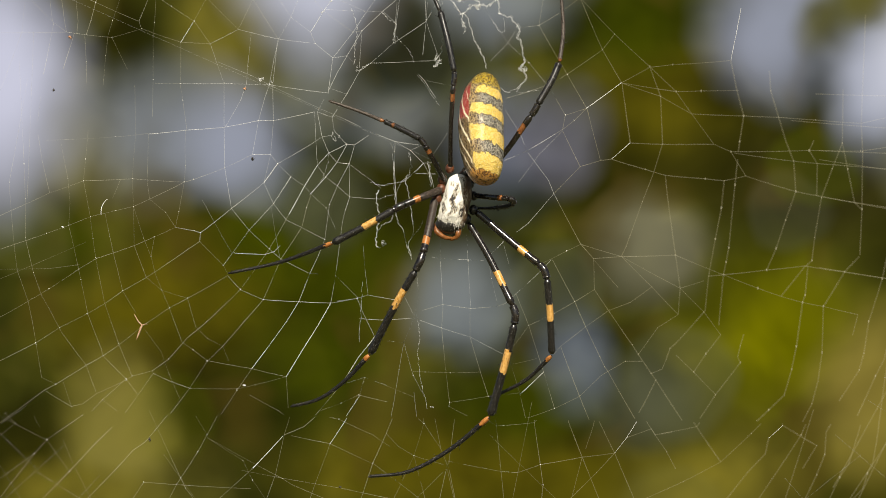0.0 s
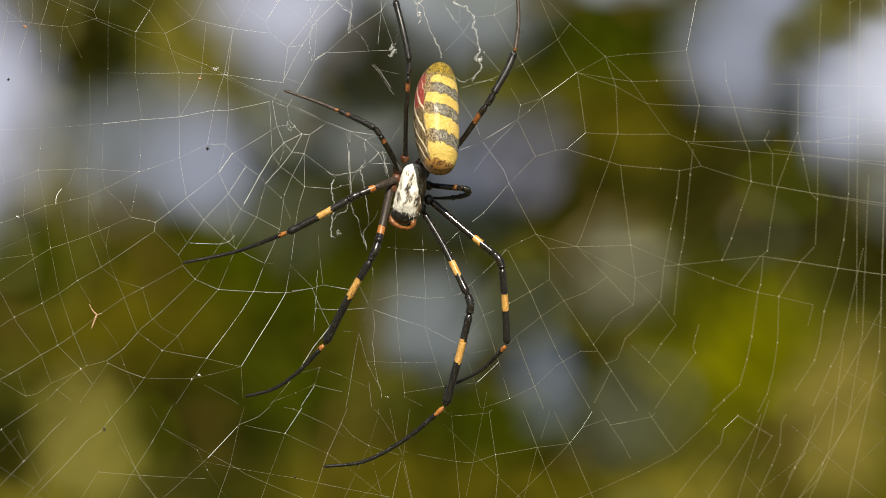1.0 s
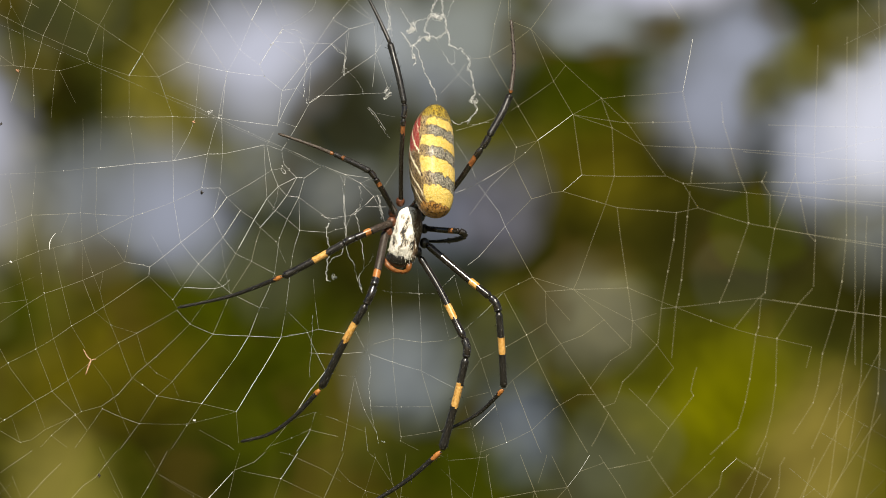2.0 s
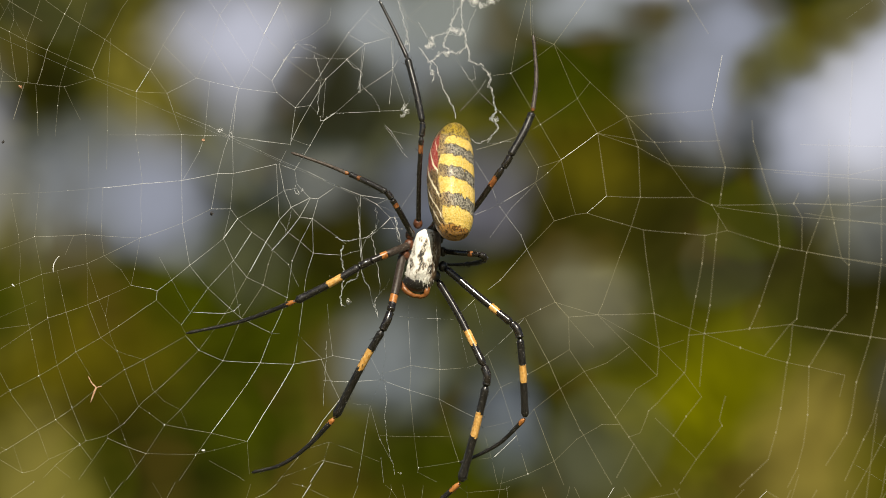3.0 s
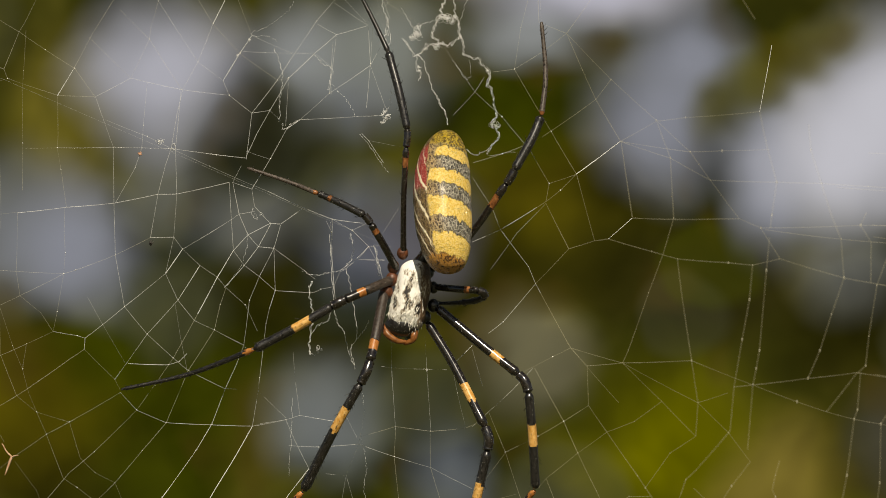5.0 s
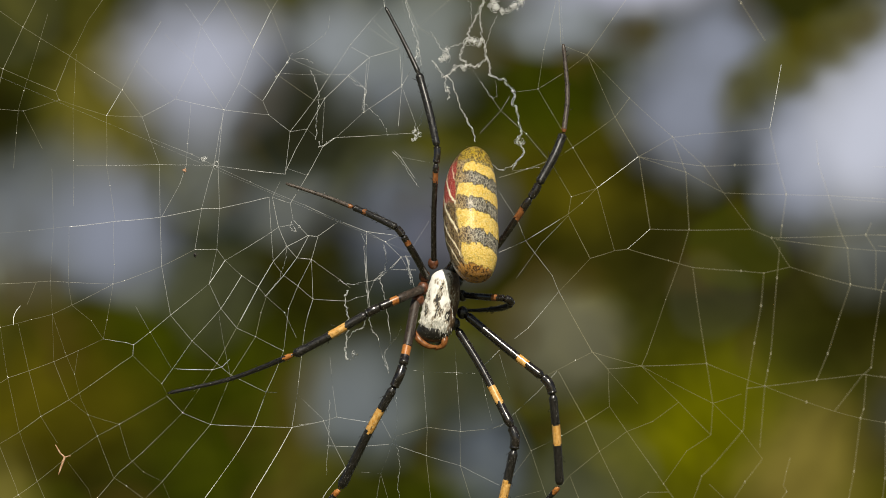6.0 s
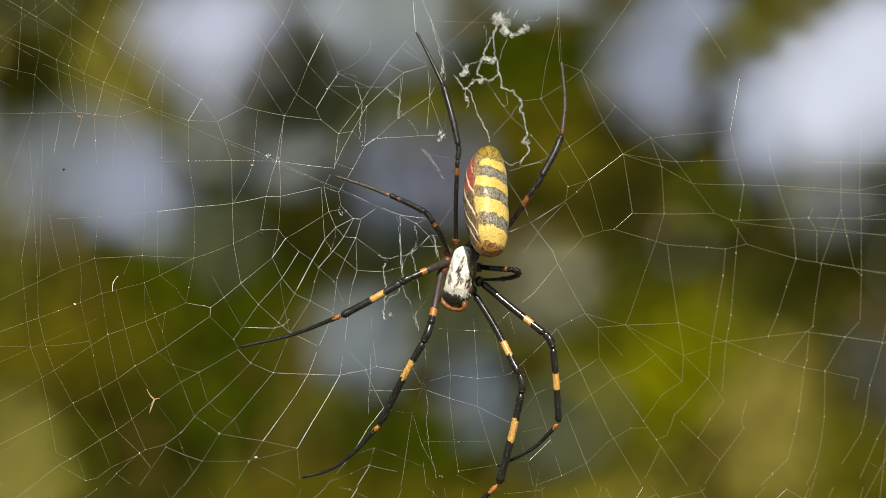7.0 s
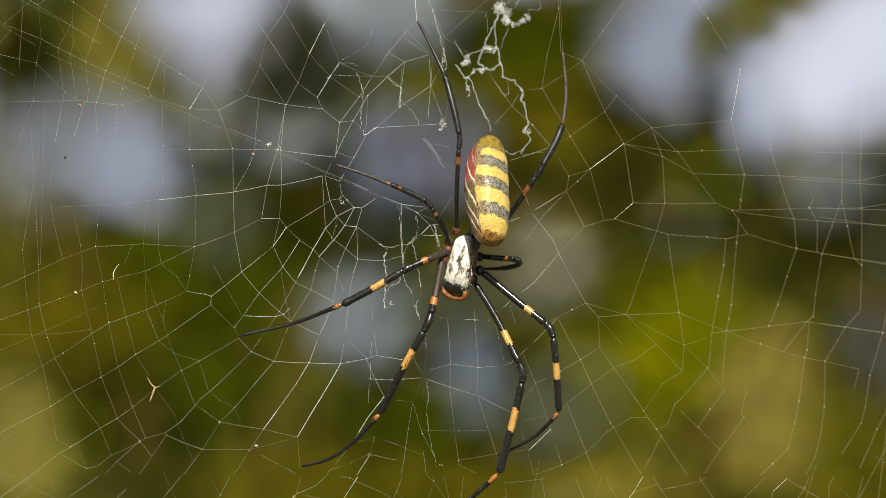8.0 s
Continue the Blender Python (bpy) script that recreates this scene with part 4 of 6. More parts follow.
    thread(web, "radial_thread", 0.0125, SILK, -0.5, (-6.0, 42.0), (-3.2, 39.0), (-2.7, 38.3))
    thread(web, "radial_thread", 0.010, FAINT_SILK, -0.5, (-6.6, 41.0), (-2.7, 38.3))
    thread(web, "radial_thread", 0.010, FAINT_SILK, -0.5, (-4.7, 43.4), (-6.0, 42.0))
    thread(web, "radial_thread", 0.0138, STRONG_SILK, -0.5, (-4.0, 49.6), (-2.1, 45.1), (-0.2, 39.1))
    thread(web, "radial_thread", 0.0125, SILK, -0.5, (-2.1, 45.1), (-0.4, 40.9))
    thread(web, "radial_thread", 0.010, FAINT_SILK, -0.5, (-0.4, 40.9), (-2.2, 39.0))
    thread(web, "radial_thread", 0.0125, SILK, -0.5, (-0.4, 40.9), (4.0, 38.0))
    thread(web, "spiral_thread", 0.0125, SILK, -0.5, (-28.2, 14.0), (-25.5, 14.0))
    thread(web, "radial_thread", 0.0138, STRONG_SILK, -0.5, (-43.6, 17.0), (-37.9, 17.6), (-32.5, 18.0), (-27.3, 19.0), (-25.1, 19.0), (-19.0, 20.3))
    thread(web, "radial_thread", 0.0138, STRONG_SILK, -0.5, (-24.5, 12.6), (-19.4, 15.6), (-17.9, 16.6), (-16.1, 16.9))


def web_lower_left(web):
    thread(web, "spiral_thread", 0.0125, SILK, -0.5, (-38.1, 17.6), (-38.2, 14.8), (-38.1, 12.3), (-38.3, 9.9), (-39.1, 5.5), (-39.6, 3.2))
    thread(web, "spiral_thread", 0.010, FAINT_SILK, -0.5, (-45.6, 24.3), (-45.5, 16.6), (-45.8, 13.2), (-46.0, 10.4), (-45.8, 6.3), (-45.7, 0.5))
    thread(web, "radial_thread", 0.0125, SILK, -0.5, (-4.0, -8.9), (-4.3, -10.2), (-5.8, -13.8), (-6.5, -17.8), (-7.3, -22.9), (-7.7, -24.8))
    thread(web, "radial_thread", 0.0125, SILK, -0.5, (-12.4, -10.3), (-9.0, -10.5), (-4.3, -10.2), (-0.2, -11.7), (4.0, -13.0), (8.8, -15.5))
    thread(web, "radial_thread", 0.0125, SILK, -0.5, (-5.8, -13.8), (-4.7, -17.8), (-4.4, -18.7), (-2.6, -22.1))
    thread(web, "radial_thread", 0.010, FAINT_SILK, -0.5, (-5.8, -13.8), (-8.2, -13.6))
    thread(web, "spiral_thread", 0.010, FAINT_SILK, -0.5, (-4.4, -18.1), (1.1, -18.3), (5.7, -18.2))
    thread(web, "radial_thread", 0.0125, SILK, -0.5, (-0.0, -8.6), (-0.2, -11.7), (0.4, -17.9), (1.0, -23.0))
    thread(web, "spiral_thread", 0.010, FAINT_SILK, -0.5, (-9.1, -19.9), (-4.3, -21.9))
    thread(web, "radial_thread", 0.010, FAINT_SILK, -0.5, (-4.3, -21.2), (-3.9, -24.8))
    thread(web, "radial_thread", 0.0125, SILK, -0.5, (-0.3, 2.9), (-0.4, -1.4), (-0.0, -8.6))
    thread(web, "radial_thread", 0.010, FAINT_SILK, -0.5, (-11.8, 0.5), (-11.6, -2.5), (-11.1, -6.7))
    thread(web, "spiral_thread", 0.0125, SILK, -0.5, (-15.7, -7.7), (-12.7, -7.3), (-11.1, -6.8), (-7.2, -7.5))
    thread(web, "radial_thread", 0.0125, SILK, -0.5, (-12.7, -7.3), (-11.9, -9.3), (-10.1, -13.0))
    thread(web, "radial_thread", 0.021, GLINT_SILK, -0.5, (-10.1, -13.0), (-12.5, -16.0), (-14.0, -18.4))
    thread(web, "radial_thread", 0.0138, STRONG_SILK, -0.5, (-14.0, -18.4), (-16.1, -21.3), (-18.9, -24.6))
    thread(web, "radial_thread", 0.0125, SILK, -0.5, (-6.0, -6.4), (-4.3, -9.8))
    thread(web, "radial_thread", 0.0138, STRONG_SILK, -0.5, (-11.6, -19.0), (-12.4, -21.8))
    thread(web, "radial_thread", 0.021, GLINT_SILK, -0.5, (-12.4, -21.8), (-14.3, -24.7))
    thread(web, "spiral_thread", 0.010, FAINT_SILK, -0.5, (-14.2, -19.8), (-11.6, -19.0), (-8.3, -20.2))
    thread(web, "spiral_thread", 0.0125, SILK, -0.5, (-18.1, -23.9), (-15.1, -22.8), (-12.5, -21.6), (-8.3, -22.6))
    thread(web, "spiral_thread", 0.0138, STRONG_SILK, -0.5, (-26.5, 9.8), (-31.3, 6.0), (-33.9, 3.9), (-35.9, 2.4), (-36.0, 1.1))
    thread(web, "spiral_thread", 0.0125, SILK, -0.5, (-36.0, 1.1), (-32.5, -2.4), (-31.9, -3.6))
    thread(web, "radial_thread", 0.0138, STRONG_SILK, -0.5, (-36.0, 1.1), (-37.7, -0.0), (-41.3, -2.5), (-43.9, -4.2), (-47.4, -6.2), (-50.1, -8.1), (-52.7, -9.6), (-56.7, -11.6), (-60.3, -13.9), (-64.2, -15.8))
    thread(web, "radial_thread", 0.0125, SILK, -0.5, (-39.6, 3.2), (-36.8, 2.7), (-35.9, 2.4))
    thread(web, "radial_thread", 0.0138, STRONG_SILK, -0.5, (-31.8, -3.9), (-37.8, -7.3), (-40.5, -8.7), (-44.2, -11.2), (-48.1, -14.3), (-50.3, -15.8), (-52.8, -17.2), (-57.3, -20.0), (-59.0, -20.9), (-62.2, -23.2))
    thread(web, "spiral_thread", 0.0125, SILK, -0.5, (-31.3, 6.0), (-28.7, 2.8), (-25.7, -0.0), (-24.1, -1.4), (-19.8, -3.6), (-18.4, -3.7))
    thread(web, "radial_thread", 0.021, GLINT_SILK, -0.5, (-22.5, 10.7), (-25.1, 6.7))
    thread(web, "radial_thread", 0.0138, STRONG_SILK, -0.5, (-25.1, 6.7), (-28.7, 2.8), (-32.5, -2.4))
    thread(web, "radial_thread", 0.021, GLINT_SILK, -0.5, (-24.5, 12.6), (-26.5, 9.8))
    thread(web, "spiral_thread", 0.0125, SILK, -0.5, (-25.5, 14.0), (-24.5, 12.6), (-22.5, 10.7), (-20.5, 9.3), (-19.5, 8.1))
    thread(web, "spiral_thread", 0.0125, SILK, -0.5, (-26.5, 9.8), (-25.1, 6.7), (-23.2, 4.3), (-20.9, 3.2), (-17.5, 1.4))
    thread(web, "radial_thread", 0.021, GLINT_SILK, -0.5, (-18.6, 12.4), (-20.5, 9.3), (-22.8, 5.1))
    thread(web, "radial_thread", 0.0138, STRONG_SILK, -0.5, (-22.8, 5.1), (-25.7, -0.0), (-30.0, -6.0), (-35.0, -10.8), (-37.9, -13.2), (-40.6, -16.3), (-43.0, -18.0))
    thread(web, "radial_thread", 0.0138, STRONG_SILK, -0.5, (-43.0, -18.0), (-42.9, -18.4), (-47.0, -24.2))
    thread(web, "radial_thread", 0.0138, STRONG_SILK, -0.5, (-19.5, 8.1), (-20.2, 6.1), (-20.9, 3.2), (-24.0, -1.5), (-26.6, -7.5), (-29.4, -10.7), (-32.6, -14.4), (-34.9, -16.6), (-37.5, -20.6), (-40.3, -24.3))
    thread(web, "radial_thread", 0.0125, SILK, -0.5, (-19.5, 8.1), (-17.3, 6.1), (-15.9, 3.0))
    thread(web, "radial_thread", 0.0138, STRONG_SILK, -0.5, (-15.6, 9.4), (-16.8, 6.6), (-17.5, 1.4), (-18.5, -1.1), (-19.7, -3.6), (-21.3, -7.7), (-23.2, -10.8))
    thread(web, "radial_thread", 0.021, GLINT_SILK, -0.5, (-21.3, -7.7), (-23.2, -10.8), (-28.3, -17.7))
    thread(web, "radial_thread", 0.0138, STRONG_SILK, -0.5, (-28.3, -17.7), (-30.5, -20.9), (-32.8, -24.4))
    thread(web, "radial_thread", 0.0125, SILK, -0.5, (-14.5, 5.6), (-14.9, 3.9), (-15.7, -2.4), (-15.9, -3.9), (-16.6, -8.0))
    thread(web, "radial_thread", 0.021, GLINT_SILK, -0.5, (-16.6, -8.0), (-18.5, -11.3), (-20.9, -15.1), (-23.2, -18.9))
    thread(web, "radial_thread", 0.0125, SILK, -0.5, (-23.2, -18.9), (-22.9, -23.5))
    thread(web, "spiral_thread", 0.0125, SILK, -0.5, (-31.9, -3.9), (-30.0, -6.0), (-26.6, -7.5), (-21.3, -7.8), (-16.6, -8.0), (-12.7, -7.3))
    thread(web, "spiral_thread", 0.010, FAINT_SILK, -0.5, (-15.9, -3.9), (-12.7, -7.1))
    thread(web, "spiral_thread", 0.010, FAINT_SILK, -0.5, (-35.6, 7.2), (-33.8, 3.9), (-31.3, -0.5))
    thread(web, "spiral_thread", 0.010, FAINT_SILK, -0.5, (-25.4, 6.2), (-24.9, 2.8), (-24.1, -1.5))
    thread(web, "spiral_thread", 0.0125, SILK, -0.5, (-37.8, -7.3), (-36.6, -11.5), (-34.9, -13.2), (-32.6, -14.4), (-31.7, -16.6))
    thread(web, "spiral_thread", 0.0125, SILK, -0.5, (-38.6, -13.8), (-37.0, -14.9), (-34.9, -16.5), (-28.3, -17.7), (-23.2, -18.9))
    thread(web, "spiral_thread", 0.0125, SILK, -0.5, (-37.5, -20.6), (-30.5, -20.7), (-29.6, -20.5), (-27.8, -20.1), (-23.2, -18.9))
    thread(web, "spiral_thread", 0.0125, SILK, -0.5, (-28.6, -21.6), (-24.4, -23.9), (-23.6, -24.5))
    thread(web, "spiral_thread", 0.0138, STRONG_SILK, -0.5, (-42.9, -18.4), (-40.5, -19.5), (-37.5, -20.6))
    thread(web, "spiral_thread", 0.0125, SILK, -0.5, (-40.5, -8.7), (-38.6, -13.8))
    thread(web, "spiral_thread", 0.0125, SILK, -0.5, (-43.9, -4.2), (-41.6, -6.1), (-37.8, -7.3))
    thread(web, "spiral_thread", 0.0125, SILK, -0.5, (-45.8, 6.3), (-44.3, 1.6), (-43.2, -1.1), (-42.5, -3.9), (-41.6, -6.1), (-40.5, -8.7))
    thread(web, "spiral_thread", 0.0125, SILK, -0.5, (-39.6, 3.2), (-42.7, 1.8), (-43.2, -1.1))
    thread(web, "radial_thread", 0.0138, STRONG_SILK, -0.5, (-42.7, 1.8), (-45.7, 0.5), (-51.3, -1.4), (-53.8, -2.9), (-58.3, -5.9), (-61.4, -7.7), (-63.9, -9.2), (-66.7, -10.6))
    thread(web, "spiral_thread", 0.0125, SILK, -0.5, (-45.7, 0.5), (-43.9, -4.2))
    thread(web, "radial_thread", 0.0138, STRONG_SILK, -0.5, (-28.2, 14.0), (-32.3, 12.0), (-36.9, 10.3), (-38.3, 9.9), (-43.4, 7.4), (-45.8, 6.3), (-48.4, 5.7), (-52.2, 4.8), (-55.4, 3.5), (-58.7, 2.3), (-63.1, 0.8), (-66.5, -0.3))
    thread(web, "spiral_thread", 0.0125, SILK, -0.5, (-43.6, 17.0), (-43.7, 12.4), (-43.8, 10.2), (-43.4, 7.4), (-41.0, 5.4), (-39.6, 3.2))
    thread(web, "radial_thread", 0.0125, SILK, -0.5, (-38.3, 9.9), (-46.0, 10.4), (-53.2, 10.1), (-58.2, 8.3), (-63.9, 5.7), (-66.4, 4.6))
    thread(web, "spiral_thread", 0.0125, SILK, -0.5, (-52.5, 17.6), (-52.9, 13.3), (-53.2, 10.1), (-52.2, 4.8), (-51.8, 1.5), (-51.4, -1.3), (-50.1, -7.9), (-48.0, -14.0), (-46.0, -18.8))
    thread(web, "spiral_thread", 0.0125, SILK, -0.5, (-63.4, 14.3), (-64.2, 9.8), (-63.9, 5.7), (-63.5, 0.8), (-63.0, -3.2), (-61.4, -7.7), (-60.7, -11.1), (-60.2, -14.1), (-59.4, -19.0))
    thread(web, "radial_thread", 0.010, FAINT_SILK, -0.5, (-63.0, -3.2), (-66.6, -4.7))
    thread(web, "spiral_thread", 0.0125, SILK, -0.5, (-62.2, 16.9), (-62.0, 12.6), (-61.8, 7.5), (-61.8, 1.6), (-60.6, -3.5), (-59.4, -6.9), (-58.4, -8.6), (-56.4, -12.4), (-52.8, -17.2), (-51.3, -21.3))
    thread(web, "spiral_thread", 0.0125, SILK, -0.5, (-56.5, 15.5), (-55.5, 10.4), (-55.2, 7.0), (-55.4, 3.5), (-54.8, 1.1), (-53.6, -4.5), (-52.5, -9.8), (-50.6, -14.7), (-50.3, -15.8), (-46.9, -19.2), (-45.2, -21.5))
    thread(web, "spiral_thread", 0.0125, SILK, -0.5, (-59.9, 16.8), (-59.3, 13.0), (-58.2, 8.3))
    thread(web, "spiral_thread", 0.0125, SILK, -0.5, (-47.7, 10.3), (-48.9, 7.5))
    thread(web, "spiral_thread", 0.0125, SILK, -0.5, (-50.0, 5.2), (-49.3, 1.8), (-48.8, -0.5), (-47.4, -6.2), (-45.4, -9.5))
    thread(web, "spiral_thread", 0.010, FAINT_SILK, -0.5, (-44.2, -11.8), (-41.7, -15.2), (-40.5, -18.6), (-38.8, -22.5))
    thread(web, "spiral_thread", 0.0125, SILK, -0.5, (-59.4, -19.0), (-57.3, -20.0))
    thread(web, "spiral_thread", 0.0125, SILK, -0.5, (-59.0, -20.9), (-55.0, -23.3), (-53.3, -22.9))
    thread(web, "spiral_thread", 0.0125, SILK, -0.5, (-56.3, -19.4), (-55.0, -23.3))
    thread(web, "radial_thread", 0.0125, SILK, -0.5, (-53.3, -22.9), (-51.3, -21.4), (-46.9, -19.4), (-46.0, -18.8), (-43.0, -18.0))
    thread(web, "radial_thread", 0.0138, STRONG_SILK, -0.5, (-52.0, -24.0), (-50.4, -22.3), (-46.9, -19.2))
    thread(web, "spiral_thread", 0.0125, SILK, -0.5, (-50.4, -22.3), (-48.2, -24.0))
    thread(web, "radial_thread", 0.010, FAINT_SILK, -0.5, (-61.0, -2.9), (-58.5, -2.9), (-53.8, -2.3))
    thread(web, "spiral_thread", 0.0125, SILK, -0.5, (-18.6, 12.4), (-17.4, 10.7), (-15.7, 9.4), (-13.8, 7.7), (-9.4, 7.4))


def web_hub(web):
    thread(web, "hub_thread", 0.010, FAINT_SILK, -0.8, (-61.2, 45.8), (-58.7, 44.4), (-57.5, 42.2))
    thread(web, "hub_thread", 0.0155, HUB_SILK, -0.8, (-6.4, 37.3), (-6.9, 33.5), (-7.3, 30.5))
    thread(web, "hub_thread", 0.0138, STRONG_SILK, -0.8, (-6.8, 36.5), (-7.1, 32.7), (-7.1, 30.4))
    thread(web, "hub_thread", 0.0138, STRONG_SILK, -0.8, (-12.0, 32.3), (-12.4, 26.8))
    thread(web, "hub_thread", 0.0138, STRONG_SILK, -0.8, (-2.7, 38.1), (-2.5, 33.9), (-3.0, 28.8))
    thread(web, "hub_thread", 0.0138, STRONG_SILK, -0.8, (-2.2, 38.1), (-2.5, 33.7), (-0.8, 28.8))
    thread(web, "hub_thread", 0.0138, STRONG_SILK, -0.8, (-3.6, 25.8), (-2.8, 25.0), (-1.1, 22.4))
    thread(web, "hub_thread", 0.010, FAINT_SILK, -0.8, (-2.8, 25.0), (1.7, 24.1))
    thread(web, "hub_thread", 0.0138, STRONG_SILK, -0.8, (9.6, 30.5), (10.7, 32.2))
    thread(web, "hub_thread", 0.021, GLINT_SILK, -0.8, (-4.8, 48.2), (-4.5, 43.4))
    thread(web, "hub_thread", 0.0138, STRONG_SILK, -0.8, (17.7, 17.7), (19.4, 19.0), (21.2, 20.8))
    thread(web, "hub_thread", 0.010, FAINT_SILK, -0.8, (9.0, 0.6), (10.2, -3.8))
    thread(web, "hub_thread", 0.0138, STRONG_SILK, -0.8, (-30.9, -0.6), (-26.3, -0.8), (-25.0, -0.4), (-24.1, 0.5))
    thread(web, "hub_thread", 0.0138, STRONG_SILK, -0.8, (-19.0, 20.3), (-18.8, 15.9), (-18.6, 12.4))
    thread(web, "hub_thread", 0.0138, STRONG_SILK, -0.8, (-18.6, 20.3), (-17.9, 16.6), (-16.9, 14.2), (-15.7, 12.8), (-13.9, 12.6))
    thread(web, "hub_thread", 0.0138, STRONG_SILK, -0.8, (-17.6, 22.2), (-18.6, 20.3), (-16.4, 19.5), (-16.1, 17.5))
    thread(web, "hub_thread", 0.0138, STRONG_SILK, -0.8, (-16.1, 17.5), (-15.4, 16.7), (-14.3, 15.5), (-13.1, 15.4), (-10.5, 17.2))
    thread(web, "hub_thread", 0.0155, HUB_SILK, -0.8, (-18.6, 12.4), (-16.9, 14.2), (-14.3, 15.5))
    thread(web, "hub_thread", 0.0155, HUB_SILK, -0.8, (-14.2, 15.5), (-15.7, 12.8), (-17.4, 10.6), (-19.7, 8.1))
    thread(web, "hub_thread", 0.0155, HUB_SILK, -0.8, (-13.1, 15.3), (-13.9, 12.6), (-15.6, 9.4))
    thread(web, "hub_thread", 0.0155, HUB_SILK, -0.8, (-13.9, 12.6), (-13.8, 7.7), (-14.5, 5.6))
    thread(web, "hub_thread", 0.0138, STRONG_SILK, -0.8, (-13.9, 12.6), (-10.4, 10.0), (-9.2, 9.0))
    thread(web, "hub_thread", 0.0155, HUB_SILK, -0.8, (-6.2, 10.0), (-4.2, 11.4), (-2.9, 12.7))
    thread(web, "hub_thread", 0.0138, STRONG_SILK, -0.8, (-9.4, 7.4), (-8.5, 7.8), (-7.0, 8.1), (-6.2, 10.0))
    thread(web, "hub_thread", 0.0155, HUB_SILK, -0.8, (-7.1, 15.9), (-4.8, 14.6), (-2.9, 12.7), (-1.5, 10.1))
    thread(web, "hub_thread", 0.0155, HUB_SILK, -0.8, (-7.1, 15.9), (-7.2, 11.9), (-7.0, 8.5), (-6.8, 5.9))
    thread(web, "hub_thread", 0.0138, STRONG_SILK, -0.8, (-7.8, 15.7), (-7.2, 14.4), (-7.4, 11.7))
    thread(web, "hub_thread", 0.0138, STRONG_SILK, -0.8, (-4.8, 14.6), (-3.1, 15.4))
    thread(web, "hub_thread", 0.0138, STRONG_SILK, -0.8, (-1.5, 12.8), (-2.9, 12.7), (-4.2, 11.2), (-1.1, 11.1))
    thread(web, "hub_thread", 0.0155, HUB_SILK, -0.8, (-2.3, 12.7), (-1.7, 10.5), (-1.3, 8.8))
    thread(web, "hub_thread", 0.010, FAINT_SILK, -0.8, (-1.5, 13.9), (1.6, 18.6))


def web_upper_right(web):
    thread(web, "radial_thread", 0.0125, SILK, -0.5, (6.0, 35.9), (9.6, 30.5), (12.7, 27.6), (15.9, 23.7))
    thread(web, "radial_thread", 0.010, FAINT_SILK, -0.5, (9.6, 30.5), (7.0, 27.8))
    thread(web, "radial_thread", 0.0125, SILK, -0.5, (-0.4, 40.9), (7.9, 48.2))
    thread(web, "radial_thread", 0.0125, SILK, -0.5, (-2.1, 45.1), (6.2, 44.6))
    thread(web, "radial_thread", 0.0138, STRONG_SILK, -0.5, (16.8, 49.7), (16.9, 45.1), (17.1, 38.5))
    thread(web, "radial_thread", 0.0125, SILK, -0.5, (16.9, 45.1), (15.0, 37.9), (14.2, 33.1))
    thread(web, "radial_thread", 0.0125, SILK, -0.5, (17.1, 38.5), (20.3, 37.2))
    thread(web, "radial_thread", 0.0125, SILK, -0.5, (20.3, 37.2), (23.5, 41.6), (29.2, 49.6))
    thread(web, "spiral_thread", 0.0138, STRONG_SILK, -0.5, (20.3, 37.2), (17.5, 35.1), (14.2, 33.1), (11.7, 32.8))
    thread(web, "radial_thread", 0.0125, SILK, -0.5, (20.3, 37.2), (22.1, 32.9), (23.6, 29.5), (26.5, 24.5), (27.7, 15.8))
    thread(web, "radial_thread", 0.0138, STRONG_SILK, -0.5, (20.3, 37.2), (25.4, 31.8), (30.6, 27.0), (34.5, 23.3), (36.8, 20.0), (40.1, 15.5), (42.6, 14.4), (44.8, 10.8))
    thread(web, "radial_thread", 0.0125, SILK, -0.5, (34.8, 49.5), (39.3, 43.3), (42.2, 38.6))
    thread(web, "spiral_thread", 0.021, GLINT_SILK, -0.5, (44.1, 35.6), (43.5, 32.4), (42.6, 27.9))
    thread(web, "spiral_thread", 0.0138, STRONG_SILK, -0.5, (42.6, 27.9), (43.4, 23.9), (44.5, 19.7), (43.9, 15.9), (43.7, 14.4))
    thread(web, "radial_thread", 0.0125, SILK, -0.5, (14.2, 33.1), (18.4, 25.8), (21.3, 20.8), (23.3, 13.1))
    thread(web, "spiral_thread", 0.0138, STRONG_SILK, -0.5, (25.4, 31.8), (23.6, 29.5), (20.2, 27.1), (16.5, 24.7), (12.7, 23.3), (9.3, 22.3))
    thread(web, "spiral_thread", 0.0125, SILK, -0.5, (15.9, 23.7), (18.1, 19.8), (17.7, 17.7))
    thread(web, "spiral_thread", 0.0138, STRONG_SILK, -0.5, (18.1, 19.8), (21.2, 20.8))
    thread(web, "spiral_thread", 0.021, GLINT_SILK, -0.5, (21.2, 20.8), (26.4, 24.6))
    thread(web, "spiral_thread", 0.0138, STRONG_SILK, -0.5, (26.4, 24.6), (30.6, 26.9))
    thread(web, "radial_thread", 0.010, FAINT_SILK, -0.5, (30.6, 26.9), (34.0, 27.3), (39.1, 27.6), (42.6, 27.9))
    thread(web, "radial_thread", 0.0125, SILK, -0.5, (26.4, 24.6), (32.2, 22.6), (36.8, 20.0))
    thread(web, "radial_thread", 0.010, FAINT_SILK, -0.5, (26.4, 24.6), (34.5, 23.3), (38.2, 23.4), (43.8, 23.5))
